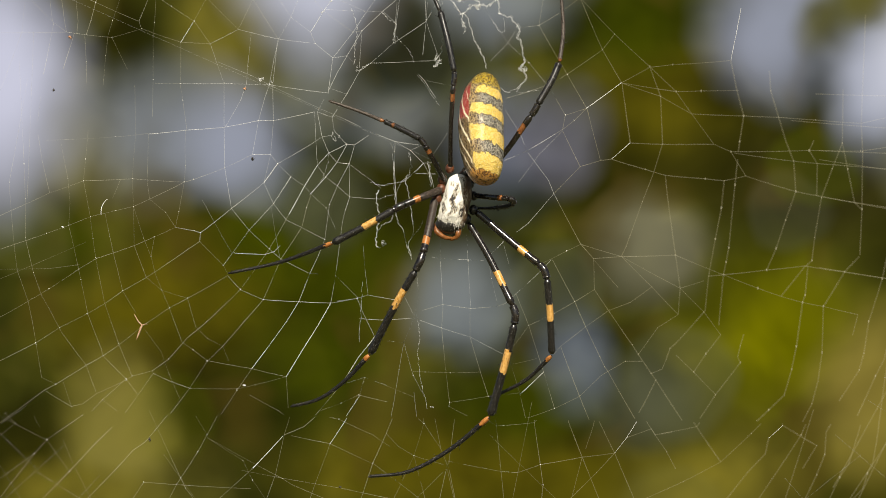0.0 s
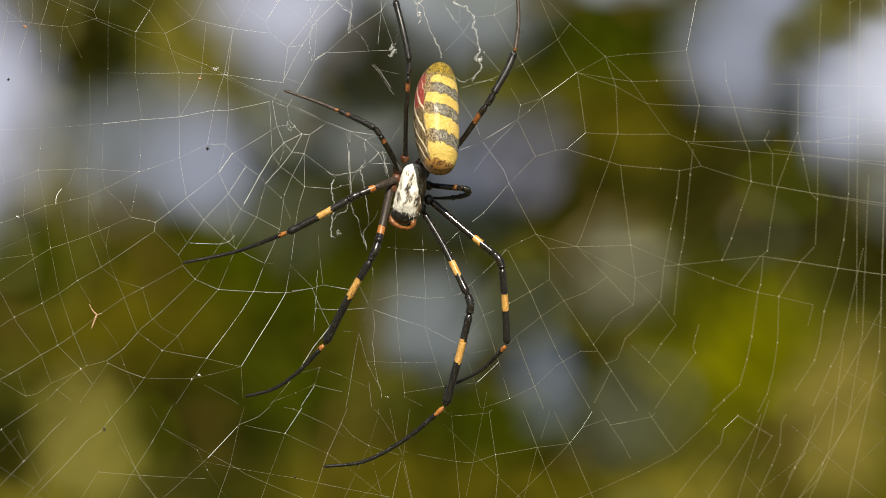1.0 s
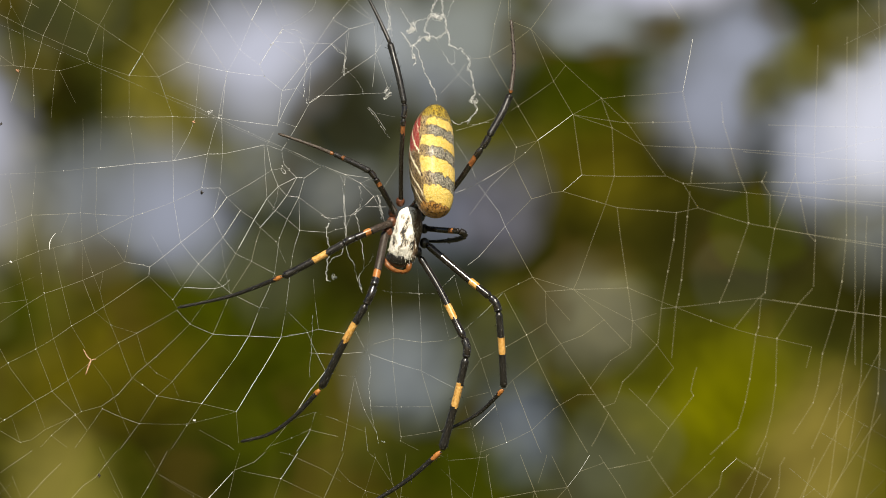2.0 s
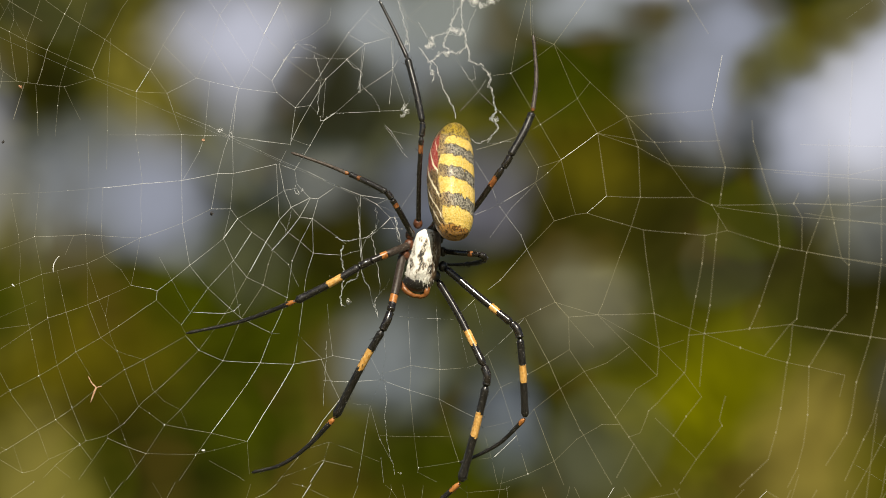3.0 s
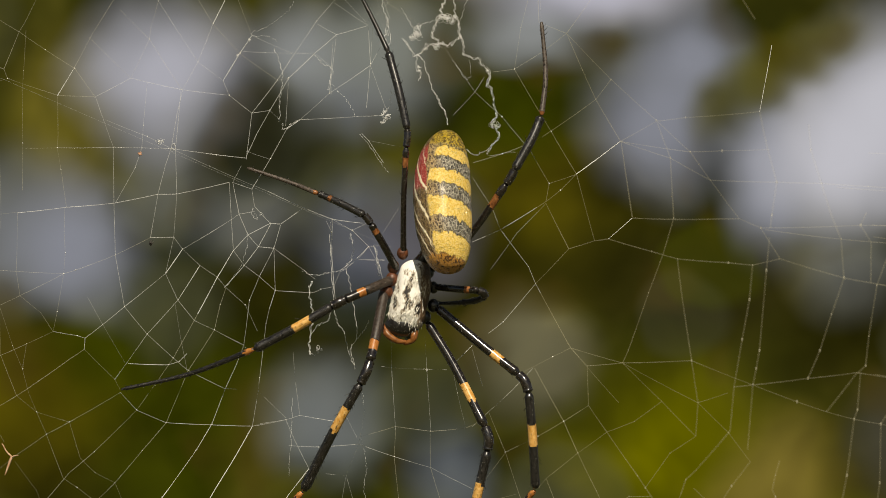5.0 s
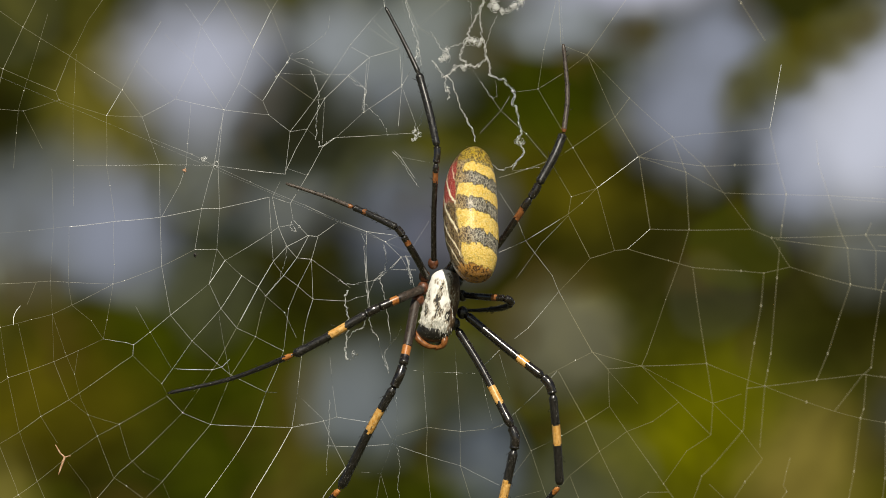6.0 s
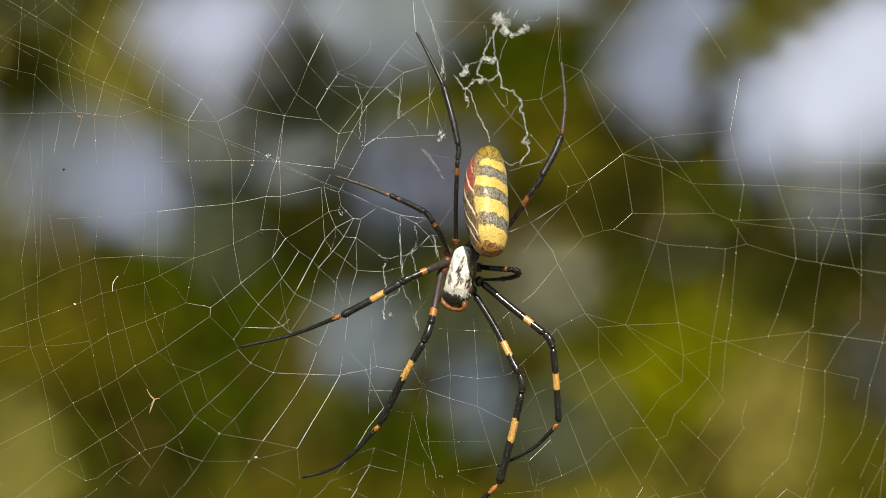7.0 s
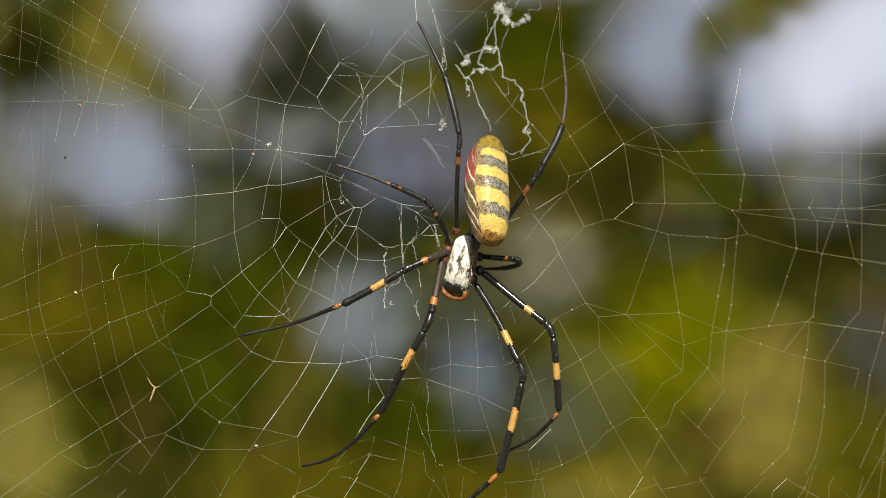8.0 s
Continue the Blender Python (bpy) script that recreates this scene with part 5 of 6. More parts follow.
    thread(web, "radial_thread", 0.010, FAINT_SILK, -0.5, (36.8, 20.0), (44.5, 19.7), (49.7, 19.5), (55.1, 19.1), (61.9, 18.6), (66.8, 19.8))
    thread(web, "radial_thread", 0.0125, SILK, -0.5, (9.2, 20.6), (11.1, 17.6))
    thread(web, "spiral_thread", 0.0138, STRONG_SILK, -0.5, (9.1, 13.1), (12.4, 14.5), (17.7, 17.7))
    thread(web, "radial_thread", 0.0125, SILK, -0.5, (17.7, 17.5), (20.3, 12.2))
    thread(web, "radial_thread", 0.010, FAINT_SILK, -0.5, (17.7, 17.5), (14.3, 14.1), (11.2, 9.9))
    thread(web, "spiral_thread", 0.0138, STRONG_SILK, -0.5, (20.3, 12.2), (23.3, 13.1), (24.9, 13.3))
    thread(web, "spiral_thread", 0.021, GLINT_SILK, -0.5, (24.9, 13.3), (27.7, 15.7))
    thread(web, "spiral_thread", 0.0138, STRONG_SILK, -0.5, (27.7, 15.7), (32.4, 15.5), (38.1, 15.5), (40.1, 15.5))
    thread(web, "radial_thread", 0.010, FAINT_SILK, -0.5, (42.6, 14.4), (54.2, 14.6), (61.8, 14.5), (66.8, 15.3))
    thread(web, "radial_thread", 0.010, FAINT_SILK, -0.5, (43.1, 14.2), (51.9, 13.0), (58.8, 12.4), (66.7, 11.9))
    thread(web, "spiral_thread", 0.0125, SILK, -0.5, (48.3, 26.4), (48.5, 23.4), (49.7, 19.4), (50.8, 15.8), (51.9, 13.0), (52.2, 8.5), (50.7, 4.3), (49.3, 0.1), (47.9, -3.1))
    thread(web, "spiral_thread", 0.0125, SILK, -0.5, (54.9, 16.1), (54.2, 14.6), (55.4, 12.6), (55.3, 7.9))
    thread(web, "spiral_thread", 0.0125, SILK, -0.5, (62.1, 23.7), (61.9, 18.6), (62.1, 14.4), (62.0, 5.9), (61.7, -0.9))


def web_lower_right(web):
    thread(web, "spiral_thread", 0.0138, STRONG_SILK, -0.5, (43.6, 13.3), (43.2, 9.5), (42.3, 0.2), (41.9, -1.9), (41.5, -3.8), (40.8, -11.3))
    thread(web, "spiral_thread", 0.0125, SILK, -0.5, (30.6, 27.0), (32.2, 22.6), (32.5, 15.6), (31.2, 11.4), (29.5, 7.0), (27.1, 0.4), (26.4, -1.1))
    thread(web, "radial_thread", 0.0125, SILK, -0.5, (11.5, 16.9), (12.4, 14.5), (15.6, 10.2), (16.4, 8.2), (20.4, 0.7))
    thread(web, "radial_thread", 0.0138, STRONG_SILK, -0.5, (24.9, 13.3), (29.9, 11.8), (32.9, 10.9), (38.8, 10.4), (41.6, 10.1), (44.8, 10.8))
    thread(web, "spiral_thread", 0.0138, STRONG_SILK, -0.5, (20.3, 12.2), (16.4, 8.2), (12.6, 3.8), (10.9, 2.5))
    thread(web, "spiral_thread", 0.0125, SILK, -0.5, (32.9, 10.8), (33.3, 7.1), (34.4, -0.8), (35.1, -5.8), (34.8, -9.7))
    thread(web, "spiral_thread", 0.0125, SILK, -0.5, (41.6, 10.1), (41.2, 6.1), (40.3, 1.5), (39.3, -4.0), (38.8, -9.1))
    thread(web, "radial_thread", 0.0125, SILK, -0.5, (44.8, 10.8), (52.2, 8.5), (55.3, 7.9), (60.9, 6.9), (66.7, 6.1))
    thread(web, "spiral_thread", 0.0138, STRONG_SILK, -0.5, (59.2, 23.7), (59.1, 15.7), (57.6, 11.9), (56.0, 7.6), (55.0, 1.7), (54.6, -1.7), (53.6, -2.6))
    thread(web, "spiral_thread", 0.0125, SILK, -0.5, (59.1, 15.7), (59.9, 11.8), (60.9, 6.9), (61.9, 5.9))
    thread(web, "spiral_thread", 0.0138, STRONG_SILK, -0.5, (66.7, 24.9), (66.6, 15.1), (66.6, 6.7), (65.9, -0.1), (65.0, -4.4), (63.7, -8.6), (63.0, -10.7), (62.3, -15.4), (61.6, -17.9), (58.6, -22.5))
    thread(web, "radial_thread", 0.010, FAINT_SILK, -0.5, (37.0, -2.0), (41.5, -3.8), (46.6, -5.8), (50.0, -7.0), (53.2, -7.9), (56.3, -8.5), (61.4, -9.7))
    thread(web, "radial_thread", 0.0125, SILK, -0.5, (20.4, 0.7), (26.4, -1.1), (34.4, -0.9), (37.0, -2.0))
    thread(web, "radial_thread", 0.0125, SILK, -0.5, (39.3, -4.0), (41.5, -3.8), (47.9, -3.1), (53.6, -2.5), (59.4, -3.4), (65.0, -4.2))
    thread(web, "spiral_thread", 0.0138, STRONG_SILK, -0.5, (53.6, -2.5), (50.0, -7.0))
    thread(web, "spiral_thread", 0.0138, STRONG_SILK, -0.5, (54.0, -2.5), (53.6, -6.8), (53.2, -7.9), (52.3, -14.4), (51.6, -17.8), (50.5, -21.6), (48.2, -23.8), (46.4, -25.5))
    thread(web, "spiral_thread", 0.0138, STRONG_SILK, -0.5, (61.6, -1.1), (59.4, -3.4), (56.3, -8.5), (56.1, -15.3), (55.5, -19.5), (54.6, -22.9), (53.2, -25.6))
    thread(web, "spiral_thread", 0.010, FAINT_SILK, -0.5, (61.4, -9.7), (60.6, -12.8))
    thread(web, "spiral_thread", 0.0138, STRONG_SILK, -0.5, (66.3, -12.0), (65.3, -16.3), (64.0, -18.8), (61.3, -24.7))
    thread(web, "spiral_thread", 0.0125, SILK, -0.5, (66.3, -19.7), (63.0, -25.7))
    thread(web, "spiral_thread", 0.0138, STRONG_SILK, -0.5, (38.8, -9.1), (34.9, -13.5), (33.6, -14.7), (33.0, -16.4))
    thread(web, "spiral_thread", 0.0125, SILK, -0.5, (33.0, -16.4), (32.4, -17.8), (30.8, -18.4))
    thread(web, "radial_thread", 0.010, FAINT_SILK, -0.5, (35.1, -5.8), (38.6, -9.3), (41.1, -12.7))
    thread(web, "spiral_thread", 0.0138, STRONG_SILK, -0.5, (41.1, -12.7), (38.9, -15.5), (37.1, -18.2))
    thread(web, "radial_thread", 0.0125, SILK, -0.5, (34.5, -15.7), (37.1, -18.2), (40.3, -21.5))
    thread(web, "spiral_thread", 0.0138, STRONG_SILK, -0.5, (44.5, -12.6), (44.0, -14.3), (43.6, -16.0), (44.0, -16.8), (40.3, -21.6), (38.0, -25.1))
    thread(web, "spiral_thread", 0.0138, STRONG_SILK, -0.5, (16.0, -1.6), (13.6, -4.1), (10.8, -6.6), (8.9, -8.3))
    thread(web, "radial_thread", 0.010, FAINT_SILK, -0.5, (14.9, -2.0), (18.3, -0.3), (20.4, 0.7))
    thread(web, "spiral_thread", 0.0138, STRONG_SILK, -0.5, (20.4, 0.7), (22.3, -1.4), (22.4, -6.0), (24.5, -9.1))
    thread(web, "radial_thread", 0.0138, STRONG_SILK, -0.5, (24.5, -9.1), (28.0, -14.2), (28.9, -15.6), (30.8, -18.4), (31.5, -19.4), (35.4, -25.4))
    thread(web, "radial_thread", 0.0125, SILK, -0.5, (22.3, -1.4), (26.4, -1.1))
    thread(web, "spiral_thread", 0.0138, STRONG_SILK, -0.5, (22.4, -6.0), (19.5, -7.8), (16.5, -9.5), (12.7, -11.3))
    thread(web, "radial_thread", 0.0125, SILK, -0.5, (16.2, -1.6), (19.5, -7.8), (21.1, -11.5), (23.2, -15.9), (23.9, -17.4), (24.4, -18.1))
    thread(web, "radial_thread", 0.010, FAINT_SILK, -0.5, (20.4, 0.7), (25.9, -5.7))
    thread(web, "radial_thread", 0.0125, SILK, -0.5, (26.4, -1.1), (30.9, -5.6), (34.8, -9.7))
    thread(web, "radial_thread", 0.010, FAINT_SILK, -0.5, (26.4, -1.1), (35.1, -5.8), (38.6, -4.7))
    thread(web, "spiral_thread", 0.0138, STRONG_SILK, -0.5, (30.9, -5.6), (27.7, -7.9), (24.5, -9.1), (21.1, -11.5), (17.4, -14.4), (16.4, -15.6))
    thread(web, "spiral_thread", 0.0138, STRONG_SILK, -0.5, (34.8, -9.7), (31.8, -11.6), (28.9, -15.6))
    thread(web, "radial_thread", 0.0125, SILK, -0.5, (10.8, -6.6), (12.7, -11.3), (14.9, -18.2))
    thread(web, "spiral_thread", 0.0125, SILK, -0.5, (12.6, -11.5), (10.3, -14.5))
    thread(web, "radial_thread", 0.0138, STRONG_SILK, -0.5, (17.4, -14.4), (20.2, -21.8), (21.6, -25.2))
    thread(web, "spiral_thread", 0.0138, STRONG_SILK, -0.5, (20.2, -21.8), (23.4, -18.7), (24.4, -18.1), (27.0, -16.6), (29.5, -16.6))
    thread(web, "radial_thread", 0.0125, SILK, -0.5, (24.4, -18.1), (27.4, -23.4), (28.4, -25.1))
    thread(web, "spiral_thread", 0.0138, STRONG_SILK, -0.5, (31.5, -19.4), (29.9, -22.6), (29.0, -24.2))
    thread(web, "radial_thread", 0.0125, SILK, -0.5, (4.0, -8.6), (4.0, -13.0), (5.2, -17.1), (6.7, -21.8))
    thread(web, "spiral_thread", 0.0125, SILK, -0.5, (3.6, -24.7), (0.9, -23.3), (1.0, -22.7), (6.7, -21.8), (11.2, -21.3))
    thread(web, "spiral_thread", 0.021, GLINT_SILK, -0.5, (11.4, -21.5), (14.9, -18.2))
    thread(web, "radial_thread", 0.0125, SILK, -0.5, (14.9, -18.2), (16.5, -23.6))
    thread(web, "radial_thread", 0.0125, SILK, -0.5, (11.4, -21.5), (12.2, -25.0))
    thread(web, "spiral_thread", 0.010, FAINT_SILK, -0.5, (9.6, -17.2), (13.9, -16.2))
    thread(web, "spiral_thread", 0.0125, SILK, -0.5, (20.2, -21.8), (16.5, -23.6), (12.5, -25.0))
    thread(web, "radial_thread", 0.010, FAINT_SILK, -0.5, (10.0, -16.8), (11.4, -21.5))
    thread(web, "radial_thread", 0.0125, SILK, -0.5, (3.5, 2.4), (3.7, -1.8), (4.1, -8.8))
    thread(web, "spiral_thread", 0.0125, SILK, -0.5, (-1.6, -1.2), (-0.4, -1.4), (3.7, -1.6), (6.0, -1.7))
    thread(web, "spiral_thread", 0.0125, SILK, -0.5, (-4.3, -9.4), (-0.0, -8.2), (4.1, -8.8), (8.0, -8.5), (9.3, -8.0))
    thread(web, "spiral_thread", 0.021, GLINT_SILK, -0.5, (6.8, -1.0), (9.0, 1.1))
    thread(web, "radial_thread", 0.010, FAINT_SILK, -0.5, (6.6, -1.0), (7.2, -4.4), (8.2, -8.7))


def web_foot(web):
    thread(web, "radial_thread", 0.0138, STRONG_SILK, -0.5, (-53.3, -24.5), (-53.4, -24.6), (-56.9, -27.0), (-58.6, -28.2), (-60.5, -30.3), (-63.9, -34.6), (-65.5, -36.7))
    thread(web, "spiral_thread", 0.0125, SILK, -0.5, (-65.5, -27.5), (-63.3, -25.8), (-64.8, -24.3), (-64.8, -24.3))
    thread(web, "spiral_thread", 0.010, FAINT_SILK, -0.5, (-63.3, -25.8), (-58.6, -28.3), (-55.3, -32.9))
    thread(web, "radial_thread", 0.0125, SILK, -0.5, (-65.5, -33.8), (-60.5, -30.3))
    thread(web, "radial_thread", 0.0138, STRONG_SILK, -0.5, (-49.0, -26.4), (-51.3, -28.6), (-55.3, -32.9), (-59.3, -36.9))
    thread(web, "spiral_thread", 0.010, FAINT_SILK, -0.5, (-60.5, -24.8), (-59.7, -26.3))
    thread(web, "spiral_thread", 0.0125, SILK, -0.5, (-56.2, -28.3), (-54.7, -31.9), (-53.6, -34.0))
    thread(web, "radial_thread", 0.0138, STRONG_SILK, -0.5, (-40.8, -24.6), (-42.6, -26.8), (-44.0, -28.5), (-45.9, -29.8), (-48.7, -32.9), (-51.5, -35.7))
    thread(web, "spiral_thread", 0.010, FAINT_SILK, -0.5, (-36.6, -24.7), (-34.9, -27.5))
    thread(web, "radial_thread", 0.0138, STRONG_SILK, -0.5, (-33.4, -24.7), (-34.9, -27.5), (-36.3, -30.0), (-38.8, -33.9), (-39.4, -34.8), (-40.5, -36.9))
    thread(web, "spiral_thread", 0.0125, SILK, -0.5, (-39.4, -34.8), (-44.3, -34.5), (-45.9, -36.9))
    thread(web, "spiral_thread", 0.0125, SILK, -0.5, (-38.8, -33.9), (-38.1, -35.4), (-36.9, -36.9))
    thread(web, "spiral_thread", 0.010, FAINT_SILK, -0.5, (-41.3, -30.4), (-38.8, -33.9))
    thread(web, "spiral_thread", 0.010, FAINT_SILK, -0.5, (-63.9, -34.6), (-62.6, -36.7))
    thread(web, "spiral_thread", 0.010, FAINT_SILK, -0.5, (-34.9, -27.9), (-29.6, -31.3), (-28.2, -34.2), (-26.3, -36.9))
    thread(web, "radial_thread", 0.010, FAINT_SILK, -0.5, (-22.7, -24.9), (-23.5, -27.5))
    thread(web, "spiral_thread", 0.0138, STRONG_SILK, -0.5, (-19.0, -24.9), (-20.6, -26.3), (-23.5, -27.5))
    thread(web, "radial_thread", 0.021, GLINT_SILK, -0.5, (-23.7, -27.7), (-28.1, -32.4))
    thread(web, "radial_thread", 0.0138, STRONG_SILK, -0.5, (-28.1, -32.4), (-33.2, -36.9))
    thread(web, "radial_thread", 0.0138, STRONG_SILK, -0.5, (-23.5, -27.5), (-24.8, -33.4), (-26.1, -36.9))
    thread(web, "spiral_thread", 0.0125, SILK, -0.5, (-22.5, -27.6), (-16.7, -28.8), (-10.5, -31.7))
    thread(web, "spiral_thread", 0.0125, SILK, -0.5, (-16.8, -24.9), (-15.4, -25.2), (-10.4, -27.5), (-7.9, -29.2))
    thread(web, "radial_thread", 0.021, GLINT_SILK, -0.5, (-14.2, -25.0), (-16.7, -28.8))
    thread(web, "radial_thread", 0.0138, STRONG_SILK, -0.5, (-16.7, -28.8), (-18.9, -34.7), (-19.7, -36.9))
    thread(web, "spiral_thread", 0.0125, SILK, -0.5, (-24.8, -33.4), (-23.7, -34.0), (-22.5, -34.8), (-19.6, -36.0))
    thread(web, "spiral_thread", 0.0125, SILK, -0.5, (-18.9, -34.7), (-15.0, -35.4), (-12.0, -36.0))
    thread(web, "radial_thread", 0.0138, STRONG_SILK, -0.5, (-7.5, -25.1), (-8.4, -27.3), (-10.4, -31.7), (-11.0, -33.5))
    thread(web, "radial_thread", 0.0125, SILK, -0.5, (-3.7, -25.1), (-2.8, -25.8), (-0.3, -29.6))
    thread(web, "spiral_thread", 0.0125, SILK, -0.5, (-8.4, -27.3), (-6.6, -29.2), (-4.3, -30.6), (-2.0, -31.3), (0.1, -31.9))
    thread(web, "radial_thread", 0.010, FAINT_SILK, -0.5, (-2.9, -25.1), (-2.8, -25.8), (-4.3, -30.6), (-6.2, -34.6))
    thread(web, "radial_thread", 0.0125, SILK, -0.5, (-4.3, -30.6), (-2.8, -36.3))
    thread(web, "spiral_thread", 0.0125, SILK, -0.5, (-10.4, -31.7), (-7.0, -34.2), (-3.7, -36.7))
    thread(web, "spiral_thread", 0.0125, SILK, -0.5, (-2.8, -35.7), (0.5, -32.5))
    thread(web, "radial_thread", 0.0138, STRONG_SILK, -0.5, (0.5, -32.5), (-0.5, -36.9))
    thread(web, "radial_thread", 0.0125, SILK, -0.5, (-1.2, -25.1), (-0.3, -29.6), (0.7, -32.1))
    thread(web, "radial_thread", 0.0125, SILK, -0.5, (1.7, -25.2), (1.3, -28.3), (0.8, -32.1), (1.8, -36.9))
    thread(web, "spiral_thread", 0.0125, SILK, -0.5, (6.5, -25.2), (7.9, -26.2), (13.5, -25.7))
    thread(web, "radial_thread", 0.0125, SILK, -0.5, (7.8, -25.3), (7.9, -26.2), (8.6, -32.9), (9.0, -36.9))
    thread(web, "spiral_thread", 0.0125, SILK, -0.5, (0.8, -31.4), (8.6, -32.9), (11.0, -33.1), (14.4, -31.9), (20.6, -30.8), (25.4, -30.2))
    thread(web, "radial_thread", 0.0125, SILK, -0.5, (13.5, -25.3), (13.5, -25.7), (14.4, -31.9), (14.8, -34.9), (14.6, -36.9))
    thread(web, "radial_thread", 0.0125, SILK, -0.5, (14.8, -35.0), (16.8, -36.9))
    thread(web, "spiral_thread", 0.0125, SILK, -0.5, (13.5, -25.7), (13.9, -25.3))
    thread(web, "radial_thread", 0.0125, SILK, -0.5, (18.5, -25.4), (20.6, -30.8), (23.1, -36.9))
    thread(web, "radial_thread", 0.0125, SILK, -0.5, (23.1, -25.5), (25.4, -30.2), (28.3, -36.9))
    thread(web, "radial_thread", 0.021, GLINT_SILK, -0.5, (28.7, -25.5), (27.2, -27.9), (25.4, -30.2))
    thread(web, "radial_thread", 0.0138, STRONG_SILK, -0.5, (25.4, -30.2), (22.7, -33.1), (19.0, -36.7))
    thread(web, "spiral_thread", 0.0125, SILK, -0.5, (27.2, -27.9), (30.8, -26.6), (31.4, -27.5), (33.9, -27.1))
    thread(web, "radial_thread", 0.010, FAINT_SILK, -0.5, (20.6, -30.8), (19.1, -36.5))
    thread(web, "spiral_thread", 0.010, FAINT_SILK, -0.5, (22.4, -25.4), (22.2, -26.3), (21.1, -29.6))
    thread(web, "radial_thread", 0.010, FAINT_SILK, -0.5, (30.1, -25.5), (30.8, -26.6), (33.1, -30.0), (34.4, -32.5))
    thread(web, "spiral_thread", 0.0138, STRONG_SILK, -0.5, (29.8, -36.9), (35.6, -34.4), (41.1, -31.5))
    thread(web, "spiral_thread", 0.010, FAINT_SILK, -0.5, (11.0, -33.4), (10.5, -35.9))
    thread(web, "radial_thread", 0.0125, SILK, -0.5, (37.1, -25.6), (37.5, -26.3), (41.1, -31.5))
    thread(web, "spiral_thread", 0.0138, STRONG_SILK, -0.5, (38.0, -25.7), (37.5, -26.3))
    thread(web, "spiral_thread", 0.010, FAINT_SILK, -0.5, (32.3, -27.3), (37.5, -26.3))
    thread(web, "spiral_thread", 0.0138, STRONG_SILK, -0.5, (47.1, -25.8), (45.6, -27.3), (41.1, -31.5))
    thread(web, "radial_thread", 0.010, FAINT_SILK, -0.5, (50.2, -25.8), (50.3, -26.1))
    thread(web, "spiral_thread", 0.021, GLINT_SILK, -0.5, (50.3, -26.1), (48.2, -28.0))
    thread(web, "spiral_thread", 0.0138, STRONG_SILK, -0.5, (48.2, -28.0), (47.7, -30.3), (45.2, -32.9), (43.5, -35.0))
    thread(web, "spiral_thread", 0.0125, SILK, -0.5, (50.3, -26.1), (55.3, -29.1), (53.2, -32.5))
    thread(web, "spiral_thread", 0.0138, STRONG_SILK, -0.5, (53.7, -25.9), (53.0, -27.5), (49.8, -32.4), (46.7, -36.9))
    thread(web, "spiral_thread", 0.0125, SILK, -0.5, (57.4, -25.9), (56.7, -27.1), (56.5, -30.4), (55.3, -33.4), (53.6, -36.9))
    thread(web, "spiral_thread", 0.0138, STRONG_SILK, -0.5, (61.8, -26.0), (60.1, -31.7), (58.7, -33.8), (57.2, -36.9))
    thread(web, "spiral_thread", 0.0138, STRONG_SILK, -0.5, (64.5, -26.0), (64.2, -28.3), (63.6, -31.7), (62.8, -33.2), (62.1, -35.5), (60.7, -36.9))
    thread(web, "spiral_thread", 0.0125, SILK, -0.5, (65.5, -28.8), (63.6, -31.7))
    thread(web, "spiral_thread", 0.010, FAINT_SILK, -0.5, (51.5, -34.2), (50.7, -36.7))


def web_outskirts(web):
    thread(web, "radial_thread", 0.0125, SILK, -0.5, (0.5, -32.1), (1.8, -37.5))
    thread(web, "spiral_thread", 0.035, SILK, 1.5, (69.1, -1.5), (68.6, -14.0), (66.5, -26.6), (62.4, -34.9))
    thread(web, "spiral_thread", 0.035, SILK, 1.5, (71.6, -1.5), (71.1, -16.6), (68.2, -30.0))
    thread(web, "spiral_thread", 0.035, SILK, 1.5, (68.2, 31.2), (67.9, 15.1), (67.8, -1.4))
    thread(web, "spiral_thread", 0.035, SILK, 1.5, (71.6, 33.5), (72.0, 16.0), (71.6, -1.5))
    thread(web, "radial_thread", 0.010, FAINT_SILK, 0.8, (66.1, 22.8), (73.7, 22.7))
    thread(web, "radial_thread", 0.010, FAINT_SILK, 0.8, (66.5, 14.3), (74.1, 14.1))
    thread(web, "radial_thread", 0.010, FAINT_SILK, 0.8, (66.5, 11.8), (74.1, 10.8))
    thread(web, "radial_thread", 0.010, FAINT_SILK, 0.8, (67.0, 5.9), (74.1, 4.7))
    thread(web, "radial_thread", 0.010, FAINT_SILK, 0.8, (66.5, -4.3), (74.1, -5.4))
    thread(web, "radial_thread", 0.010, FAINT_SILK, 0.8, (62.4, 18.3), (73.2, 17.6))
    thread(web, "radial_thread", 0.0125, SILK, -0.5, (-61.3, 46.5), (-66.6, 49.9))
    thread(web, "radial_thread", 0.010, FAINT_SILK, -0.5, (-43.6, 17.1), (-48.5, 16.6), (-58.8, 16.1))


